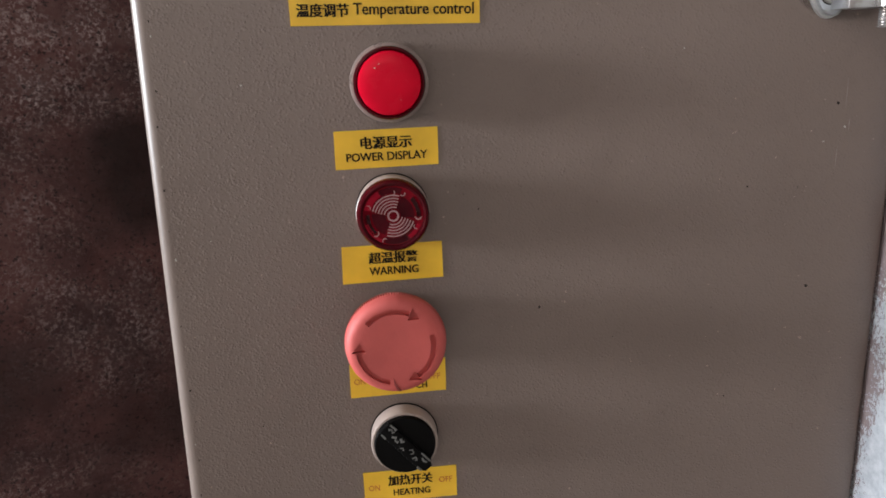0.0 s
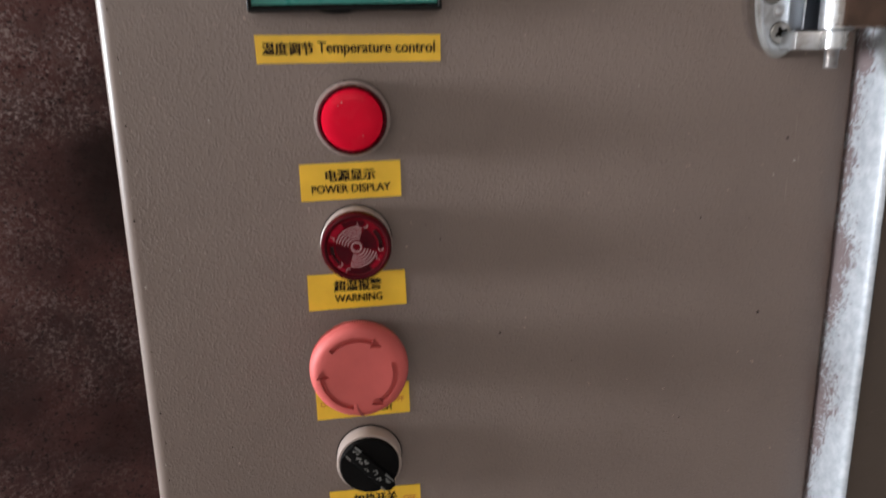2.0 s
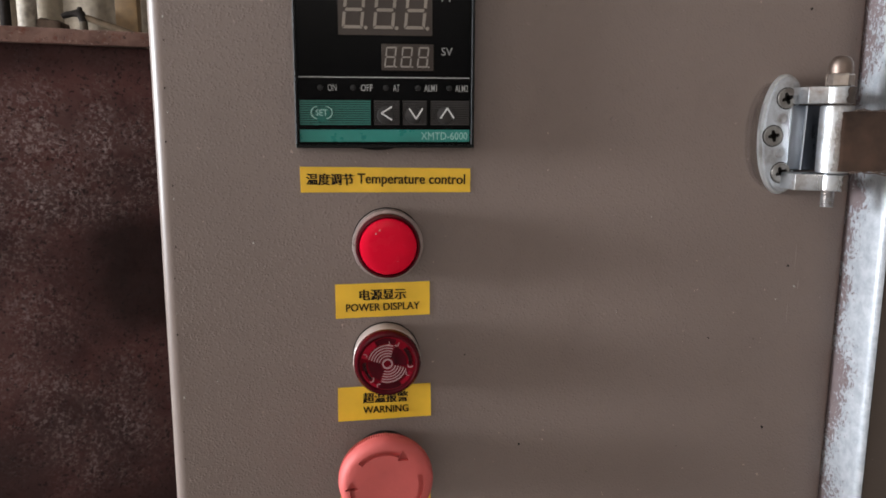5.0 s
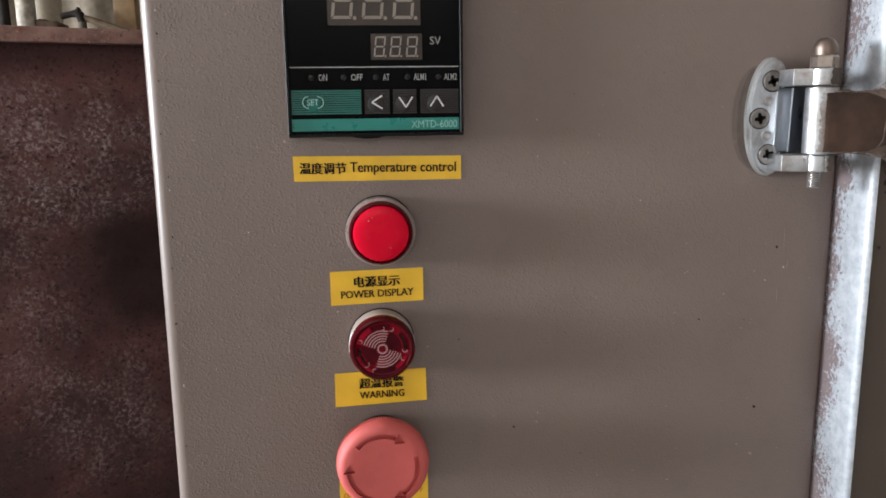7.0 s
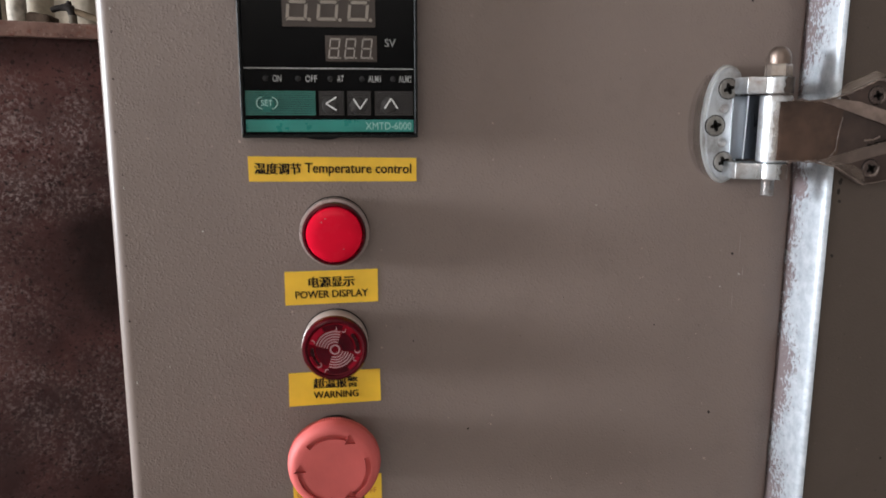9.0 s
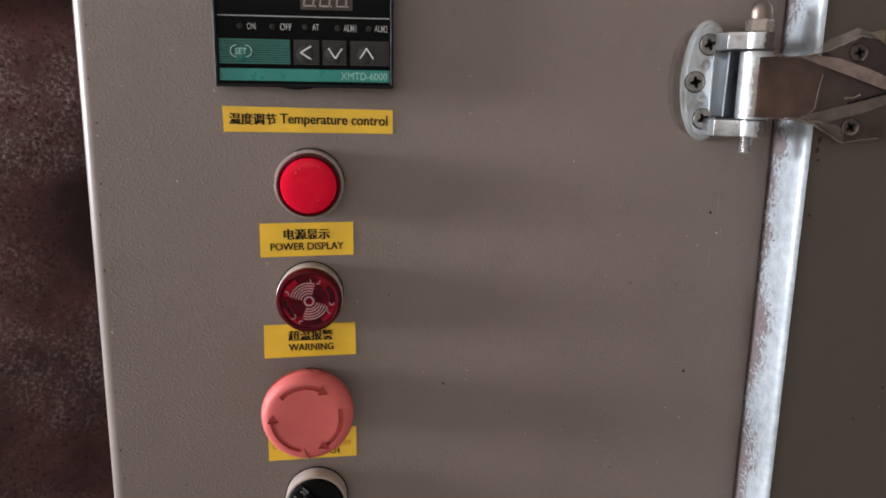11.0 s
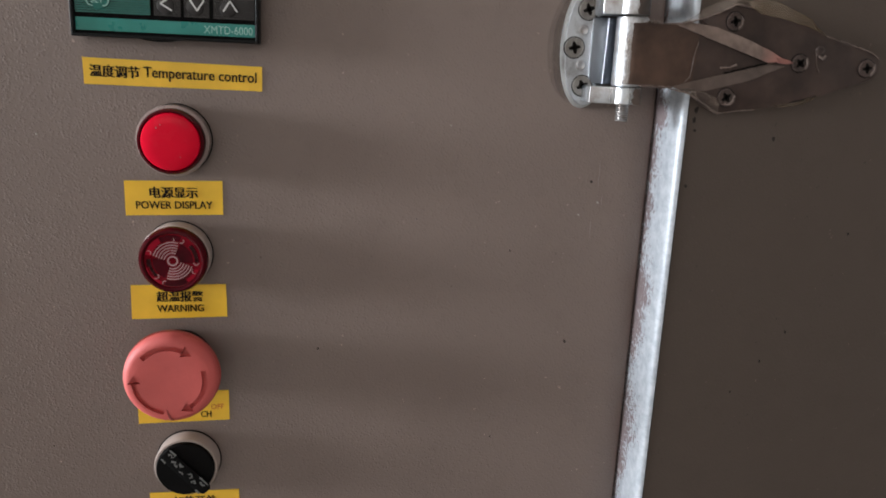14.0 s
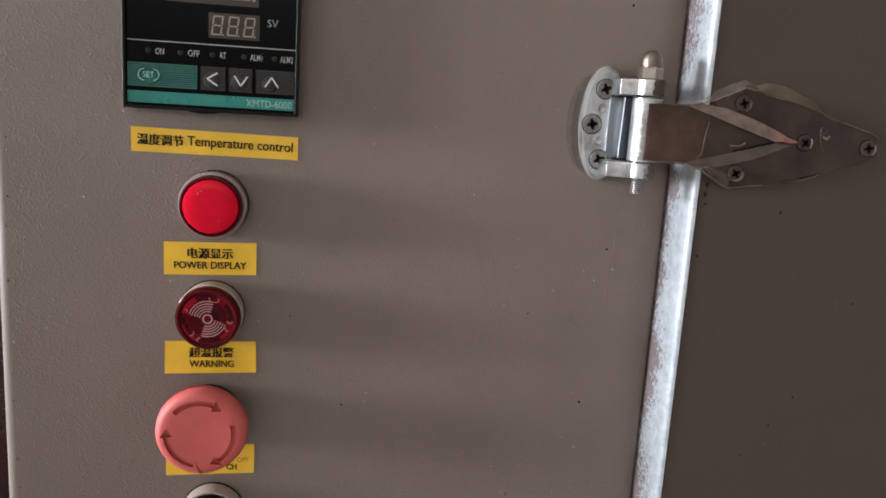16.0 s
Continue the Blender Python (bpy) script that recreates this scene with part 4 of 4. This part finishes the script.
    under(part("nut_dome", dome, NUTDOME, None, "tarnished brown domed cap"), t)

    # strap: raised tongue that runs out into the wings
    yw, yt, ydoor = -0.0236, -0.0249, -0.0201
    top, low = 1.3504, 1.3246
    th = 0.0024
    nose = (0.2560, 1.3361)
    tongue = [(0.1965, low), (0.2128, low), (0.2215, 1.3272), (0.2550, nose[1] - 0.0006), (0.2550, nose[1] + 0.0006), (0.2226, 1.3466), (0.2110, top), (0.1965, top)]

    def lift(x):
        k = min(1, max(0, (x - 0.2130) / 0.041))
        return yt + (yw + 0.0012 - yt) * k

    def plate_of(name, ids, material, label):
        bm = bmesh.new()
        pts = [tongue[i] for i in ids]
        fr = [bm.verts.new((x, lift(x), z)) for x, z in pts]
        rr = [bm.verts.new((x, lift(x) + th, z)) for x, z in pts]
        n = len(pts)
        for i in range(n):
            j = (i + 1) % n
            bm.faces.new((fr[i], fr[j], rr[j], rr[i]))
        bm.faces.new(fr), bm.faces.new(rr[::-1])
        bmesh.ops.triangulate(bm, faces=[f for f in bm.faces if len(f.verts) > 4])
        return under(part(name, bm, material, None, label, 25), t)

    plate_of("strap_arm", (0, 1, 2, 5, 6, 7), TONGUE, "brown film-covered strap arm")
    plate_of("tongue", (2, 3, 4, 5), STRAP, "dark tarnished strap tongue")
    for z in (low, top):
        line = [(0.1980 + 0.0013 * i, z + 0.00022 * math.sin(i * i * 1.7)) for i in range(12)]
        worn = [(x, z_ - 0.00030 - 0.0002 * math.sin(x * 5000)) for x, z_ in line] + [(x, z_ + 0.00018) for x, z_ in line[::-1]]
        under(part("worn_edge", prism(worn, yt + 0.0012, yt - 0.00015), SWAGE, None, "worn bright edge"), t)
    # brown film that laps round the barrel and runs on over the arm, with a thinner torn layer before it
    rnd = random.Random(21)
    for start, jag, depth, skin in ((-17, 2.0, 0.00752, TONGUE), (-36, 5.0, 0.00715, FILM)):
        bm = bmesh.new()
        rows, shells = 26, ([], [])
        for j in range(rows + 1):
            z = low + 0.0002 + (top - low - 0.0004) * j / rows
            first = start + rnd.uniform(-jag, jag) + 2.5 * jag * noise.noise(Vector((j * 0.23, 3.1, 0.7)))
            for shell, r in zip(shells, (depth, depth - 0.00017)):
                line = [(ax + r * math.sin(radians(first * (1 - i / 6))), ay - r * math.cos(radians(first * (1 - i / 6)))) for i in range(7)]
                line += [(ax + 0.0016, ay - r), (ax + 0.0034, ay - r)]
                shell.append([bm.verts.new((x, y, z)) for x, y in line])
        front, rear = shells
        cols = len(front[0]) - 1
        for j in range(rows):
            for i in range(cols):
                bm.faces.new((front[j][i], front[j][i + 1], front[j + 1][i + 1], front[j + 1][i]))
                bm.faces.new((rear[j][i], rear[j + 1][i], rear[j + 1][i + 1], rear[j][i + 1]))
            for i in (0, cols):
                bm.faces.new((front[j][i], front[j + 1][i], rear[j + 1][i], rear[j][i]))
        for j in (0, rows):
            for i in range(cols):
                bm.faces.new((front[j][i], front[j][i + 1], rear[j][i + 1], rear[j][i]))
        under(part("lapped_film", bm, skin, None, "ragged brown film edge round the barrel"), t)
    wings = [(0.2232, 1.3528), (0.2301, 1.3558), (0.2377, 1.3594), (0.2460, 1.3586), (0.2491, 1.3568), (0.2604, 1.3549), (0.2720, 1.3522), (0.2811, 1.3486),
             (0.3035, 1.3429), (0.3078, 1.3405), (0.3094, 1.3372), (0.3086, 1.3338), (0.3060, 1.3312), (0.2890, 1.3256), (0.2812, 1.3230), (0.2720, 1.3202), (0.2522, 1.3164),
             (0.2433, 1.3153), (0.2350, 1.3140), (0.2276, 1.3178), (0.2232, low - 0.0018), (0.2290, 1.3262), (nose[0] + 0.0035, nose[1] + 0.0003), (0.2290, 1.3478)]
    under(part("wing_plate", prism(wings, ydoor, yw, 0.0006, 2), STRAP, None, "tarnished metal wing plate"), t)
    # sloping walls of the raised tongue
    for film_, outer, inner in ((SWAGE, [(0.2172, 1.3514), (0.2300, 1.3500), (0.2448, 1.3457), (0.2552, 1.3417), (0.2636, 1.3376)], [(0.2106, 1.3504), (0.2226, 1.3466), (0.2363, 1.3424), (0.2470, 1.3391), (0.2556, 1.3365)]),
                                (SWAGEDIM, [(0.2190, 1.3224), (0.2286, 1.3235), (0.2400, 1.3264), (0.2477, 1.3286), (0.2636, 1.3352)], [(0.2125, 1.3246), (0.2215, 1.3272), (0.2380, 1.3313), (0.2470, 1.3336), (0.2556, 1.3358)])):
        bm = bmesh.new()
        o = [bm.verts.new((x, yw - 0.0003, z)) for x, z in outer]
        i_ = [bm.verts.new((x, lift(x) - (0.0003, 0.0004, 0.0007, 0.0010, 0.0012)[k], z)) for k, (x, z) in enumerate(inner)]
        for k in range(4):
            bm.faces.new((o[k], o[k + 1], i_[k + 1], i_[k]))
        bmesh.ops.subdivide_edges(bm, edges=bm.edges[:], cuts=3, use_grid_fill=True)
        for v in bm.verts:
            v.co += Vector((0, 0.0003, 0.0002)) * noise.noise(v.co * 260)
        bmesh.ops.solidify(bm, geom=bm.faces[:], thickness=0.0005)
        under(part("swage_wall", bm, film_, None, "lighter brown sloping swage", 60), t)
    under(part("red_smear", prism([(0.2585, 1.3388), (0.2615, 1.3386), (0.2648, 1.3378), (0.2668, 1.3368), (0.2640, 1.3362), (0.2600, 1.3366)], yw, yw - 0.0011), REDSMEAR, None, "faint red paint smear"), t)
    for x, z, a in ((0.1793, 1.3559, 20), (0.1741, 1.3394, 12), (0.1790, 1.3230, 25)):
        cross_screw(x, z, -0.0040, 0.0045, a, t, SCREW)
    for x, z in ((0.1779, 1.3470), (0.1778, 1.3319)):
        under(part("rivet_mark", lathe(x, z, [(0.0024, -0.0040), (0.0024, -0.0044), (0.0018, -0.0046), (0.0012, -0.0043), (0, -0.0043)], 24), CHROME), t)
    for x, z, a in ((0.2379, 1.3529, 15), (0.2381, 1.3210, 35), (0.2702, 1.3369, 50), (0.3022, 1.3360, 10)):
        cross_screw(x, z, yw, 0.0038, a, t, DARKSCREW)
    under(part("rivet_mark", lathe(0.2790, 1.3425, [(0.0022, yw), (0.0022, yw - 0.0004), (0.0014, yw - 0.0007), (0, yw - 0.0002)], 24), DARKSCREW), t)
    # torn clear film over the strap: thin sheets, and pale creases along their edges
    def sheet_of_film(inner, outer, y0, y1, material, seed):
        rnd = random.Random(seed)
        bm = bmesh.new()
        a = [bm.verts.new((x, y0 - rnd.uniform(0.0, 0.0006), z)) for x, z in inner]
        b = [bm.verts.new((x, y1 - rnd.uniform(0.0, 0.0008), z)) for x, z in outer]
        for i in range(len(a) - 1):
            bm.faces.new((a[i], b[i], b[i + 1], a[i + 1]))
        bmesh.ops.subdivide_edges(bm, edges=bm.edges[:], cuts=5, use_grid_fill=True)
        for v in bm.verts:
            v.co += Vector((0.0004 * noise.noise(v.co * 300 + Vector((3, 0, 0))), 0.0007 * noise.noise(v.co * 240), 0.0005 * noise.noise(v.co * 300)))
        bmesh.ops.solidify(bm, geom=bm.faces[:], thickness=0.0001)
        under(part("protective_film", bm, material, None, "torn clear protective film", 80), t)

    def crease(line, y, r, seed, label="pale crease in the film", material=None):
        """A thin wavering ridge along a bent line."""
        rnd = random.Random(seed)
        pts = []
        for (ax_, az), (bx, bz) in zip(line, line[1:]):
            for k in range(5):
                u = k / 5
                pts.append(Vector((ax_ + (bx - ax_) * u + rnd.uniform(-1, 1) * 0.00016, y + rnd.uniform(-1, 1) * 0.0002, az + (bz - az) * u + rnd.uniform(-1, 1) * 0.00016)))
        pts.append(Vector((line[-1][0], y, line[-1][1])))
        bm = bmesh.new()
        rings = []
        for i, p in enumerate(pts):
            d = (pts[min(i + 1, len(pts) - 1)] - pts[max(i - 1, 0)]).normalized()
            n = Vector((-d.z, 0, d.x)).normalized()
            rr = r * rnd.uniform(0.4, 1.25)
            rings.append([bm.verts.new(p + n * rr * math.cos(math.tau * k / 6) + Vector((0, 1, 0)) * rr * math.sin(math.tau * k / 6)) for k in range(6)])
        for a, b in zip(rings, rings[1:]):
            for k in range(6):
                bm.faces.new((a[k], a[(k + 1) % 6], b[(k + 1) % 6], b[k]))
        bm.faces.new(rings[0]), bm.faces.new(rings[-1][::-1])
        under(part("film_line", bm, material or CREASE, None, label, 80), t)

    top_in = [(0.2460, 1.3584), (0.2491, 1.3566), (0.2604, 1.3547), (0.2720, 1.3520), (0.2786, 1.3497), (0.2811, 1.3484)]
    top_out = [(0.2440, 1.3612), (0.2482, 1.3626), (0.2566, 1.3622), (0.2654, 1.3592), (0.2743, 1.3557), (0.2818, 1.3490)]
    sheet_of_film(top_in, top_out, yw - 0.0006, ydoor - 0.0008, FILMPALE, 4)
    sheet_of_film([(0.2125, 1.3506), (0.2236, 1.3533), (0.2301, 1.3556), (0.2377, 1.3592), (0.2450, 1.3586)],
                  [(0.2236, 1.3560), (0.2262, 1.3586), (0.2310, 1.3606), (0.2380, 1.3632), (0.2450, 1.3614)], yw - 0.0008, ydoor - 0.0006, FILM, 6)
    sheet_of_film([(0.2150, 1.3242), (0.2222, 1.3240), (0.2290, 1.3226), (0.2350, 1.3200)], [(0.2150, 1.3236), (0.2208, 1.3219), (0.2276, 1.3178), (0.2350, 1.3139)], yw - 0.0010, yw - 0.0006, FILM, 7)
    sheet_of_film([(0.2600, 1.3186), (0.2660, 1.3194), (0.2720, 1.3206), (0.2800, 1.3230)], [(0.2604, 1.3178), (0.2664, 1.3177), (0.2724, 1.3184), (0.2806, 1.3208)], yw - 0.0004, ydoor - 0.0006, FILMPALE, 9)
    crease([(0.2106, 1.3506), (0.2172, 1.3516), (0.2236, 1.3536), (0.2301, 1.3560), (0.2377, 1.3597), (0.2450, 1.3588)], yw - 0.0013, 0.00034, 1)
    crease([(0.2811, 1.3488), (0.2920, 1.3461), (0.3035, 1.3431), (0.3074, 1.3406)], yw - 0.0002, 0.00022, 2)
    crease([(0.2110, 1.3240), (0.2208, 1.3220), (0.2276, 1.3179), (0.2350, 1.3139)], yw - 0.0010, 0.00036, 3)
    crease([(0.2350, 1.3139), (0.2433, 1.3154), (0.2522, 1.3164)], yw - 0.0004, 0.00022, 5)
    crease([(0.2222, 1.3438), (0.2214, 1.3396), (0.2206, 1.3340), (0.2200, 1.3290), (0.2170, 1.3256)], yt + 0.0001, 0.00024, 8, "dull crease in the film", SWAGEDIM)
    # pale film fragment that holds a glint in its colour, as does the next
    crease([(0.2340, 1.3334), (0.2380, 1.3336), (0.2402, 1.3348), (0.2410, 1.3352)], lift(0.238) - 0.0006, 0.00045, 10, "pale film fragment with its glint painted in", SWAGE)
    crease([(0.2786, 1.3402), (0.2798, 1.3393), (0.2810, 1.3396), (0.2814, 1.3408)], yw - 0.0010, 0.0006, 11, "pale film fragment with its glint painted in")
    crease([(0.2772, 1.3440), (0.2776, 1.3400), (0.2790, 1.3350), (0.2800, 1.3334)], yw - 0.0003, 0.00024, 12, "dull crease in the film", SWAGEDIM)
    # black lines that paint the shadow along the film's edges
    crease([(0.2360, 1.3312), (0.2420, 1.3327), (0.2480, 1.3345), (0.2550, 1.3362)], lift(0.250) - 0.0012, 0.00050, 14, "shadow line at the film edge, painted black", SLOT)
    crease([(0.2680, 1.3200), (0.2740, 1.3213), (0.2800, 1.3232)], yw - 0.0004, 0.00030, 15, "shadow line at the film edge, painted black", SLOT)
    crease([(0.1985, 1.3507), (0.2020, 1.3511), (0.2060, 1.3504), (0.2106, 1.3507)], yt - 0.0003, 0.00040, 16)
    crease([(0.1985, 1.3242), (0.2030, 1.3246), (0.2070, 1.3240), (0.2125, 1.3244)], yt - 0.0003, 0.00034, 17, "dull crease in the film", SWAGEDIM)
    # film puckered round the screws of the wing, its glints painted as paler arcs
    for x, z, a0, a1 in ((0.2381, 1.3528, -70, 40), (0.2385, 1.3209, -120, 30), (0.2704, 1.3370, -50, 60), (0.3026, 1.3360, -60, 50)):
        for k, r in enumerate((0.0035, 0.0029)):
            crease([(x + r * math.cos(radians(a)), z + r * math.sin(radians(a))) for a in range(a0 + 14 * k, a1 - 10 * k, 24)], yw - 0.0011, (0.00026, 0.00034)[k], 20 + k, "dull crease in the film", (SWAGEDIM, CREASE)[k])
    return t


REDSMEAR = plain("red_paint_smear", (0.26, 0.105, 0.085), 0.6, vary=0.5)
strap_hinge()


# ---- rusty tank beside the cabinet and what stands behind it ----
def rusty_tank():
    t = thing("rusty_tank", (-0.25, 0.31, 0.0), "dark rusted steel plate tank with a flanged top edge", "tank")

    def skewed(bm):
        """Turns the front of the tank away from the cabinet, with a slight lean."""
        for v in bm.verts:
            v.co.y += 0.3063 + 0.5602 * (v.co.x + 0.25) + 0.0825 * (v.co.z - 1.2)
        return bm

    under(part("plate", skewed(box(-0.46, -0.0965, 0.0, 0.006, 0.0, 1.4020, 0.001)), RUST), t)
    bm = box(-0.47, -0.0965, -0.0115, 0.0400, 1.4020, 1.4138, 0.0012)
    bmesh.ops.subdivide_edges(bm, edges=[e for e in bm.edges if abs(e.verts[0].co.x - e.verts[1].co.x) > 0.3], cuts=90)
    for v in bm.verts:
        v.co.z += (v.co.x + 0.23) * 0.016 + 0.0004 * noise.noise(v.co * 45)
        v.co.y += 0.0006 * noise.noise(v.co * 60 + Vector((5, 0, 0)))
    under(part("top_flange", skewed(bm), LEDGE, None, "reddish brown rusty top flange"), t)
    side = profile_up([(-0.46, 0.190), (-0.454, 0.190), (-0.60, 0.62), (-0.606, 0.62)], 0.0, 1.4020)
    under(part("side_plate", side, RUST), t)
    return t


rusty_tank()


def post(name, x, y, r, z0, z1, material, text, category):
    ob = part(name, upright(x, y, [(r, z0), (r, z0 + 0.3), (r * 0.97, (z0 + z1) / 2), (r, z1 - 0.2), (r, z1)], 20), material)
    return tagged(ob, text, category)


post("white_pipe", -0.608, 1.20, 0.0170, 0, 2.0, POSTWHITE, "dirty white plastic pipe standing behind the tank", "pipe")
# dark upright added to paint the dark gap left of the white pipe
post("dark_gap_post", -0.688, 1.30, 0.010, 0, 2.0, DARKBOX, "dark upright standing for the dark gap beside the white pipe", "pipe")
post("cream_drum", -0.654, 1.42, 0.032, 0, 1.62, DRUMCREAM, "cream plastic drum behind the tank", "drum")
tagged(part("wooden_board", box(-0.459, -0.418, 1.22, 1.25, 0, 2.2, 0.004), WOOD), "orange-brown wooden board standing behind the tank", "board")
folds = [(-1.5 + 1.3 * k / 90, 1.60 + 0.010 * math.sin(k * 0.9) + 0.012 * noise.noise(Vector((k * 0.21, 0.4, 0.0)))) for k in range(91)]
tagged(part("cloth_screen", profile_up(folds + [(-0.2, 1.64), (-1.5, 1.64)], 0.0, 2.2), SACK), "cream cloth screen hanging in folds behind the tank", "screen")


def sweep(line, y, radii, sides=12):
    """A round bar of changing thickness along a bent line in (x, z)."""
    bm = bmesh.new()
    rings = []
    for i, (x, z) in enumerate(line):
        ax, az = line[max(0, i - 1)]
        bx, bz = line[min(len(line) - 1, i + 1)]
        d = Vector((bx - ax, 0, bz - az)).normalized()
        n = Vector((-d.z, 0, d.x))
        r = radii[i]
        rings.append([bm.verts.new(Vector((x, y, z)) + n * r * math.cos(math.tau * k / sides) + Vector((0, 1, 0)) * r * math.sin(math.tau * k / sides)) for k in range(sides)])
    for a, b in zip(rings, rings[1:]):
        for k in range(sides):
            bm.faces.new((a[k], a[(k + 1) % sides], b[(k + 1) % sides], b[k]))
    bm.faces.new(rings[0]), bm.faces.new(rings[-1][::-1])
    return bm


def pipe_elbow():
    """A dark cast elbow on an upright pipe, with a brown rod sloping away from it."""
    t = thing("pipe_elbow", (-0.509, 1.2, 0.0), "dark cast pipe elbow on an upright pipe behind the tank", "pipe")
    under(part("upright_pipe", sweep([(-0.509, 0.0), (-0.509, 1.0), (-0.510, 1.515)], 1.2, [0.0085, 0.0085, 0.0075]), DARKGREY, None, "dull grey-brown pipe"), t)
    under(part("elbow", sweep([(-0.5470, 1.5235), (-0.540, 1.5265), (-0.530, 1.5285), (-0.520, 1.5300), (-0.5135, 1.5270), (-0.5105, 1.5200), (-0.510, 1.5120)], 1.2,
                              [0.0050, 0.0058, 0.0056, 0.0072, 0.0085, 0.0080, 0.0070], 16), DARKBOX), t)
    under(part("boss", sweep([(-0.5165, 1.528), (-0.5155, 1.5360), (-0.515, 1.5410)], 1.2, [0.0052, 0.0055, 0.0030], 14), DARKBOX), t)
    under(part("rod", sweep([(-0.508, 1.5230), (-0.4996, 1.5202), (-0.4501, 1.5031), (-0.390, 1.4820)], 1.2, [0.0050, 0.0060, 0.0062, 0.0060]), ROD, None, "brown sloping rod"), t)
    return t


pipe_elbow()


def casting_block():
    """A worn brown block with an uneven top."""
    bm = box(-0.5905, -0.5480, 1.19, 1.24, 0.0, 1.5175, 0.004)
    bmesh.ops.subdivide_edges(bm, edges=[e for e in bm.edges if abs(e.verts[0].co.z - e.verts[1].co.z) < 0.02], cuts=3, use_grid_fill=True)
    for v in bm.verts:
        if v.co.z > 1.4:
            v.co.z += 0.006 * noise.noise(v.co * 55) - 0.18 * (v.co.x + 0.570)
    return tagged(part("casting_block", bm, BROWNBLOCK), "reddish brown worn metal block behind the tank", "machine part")


casting_block()
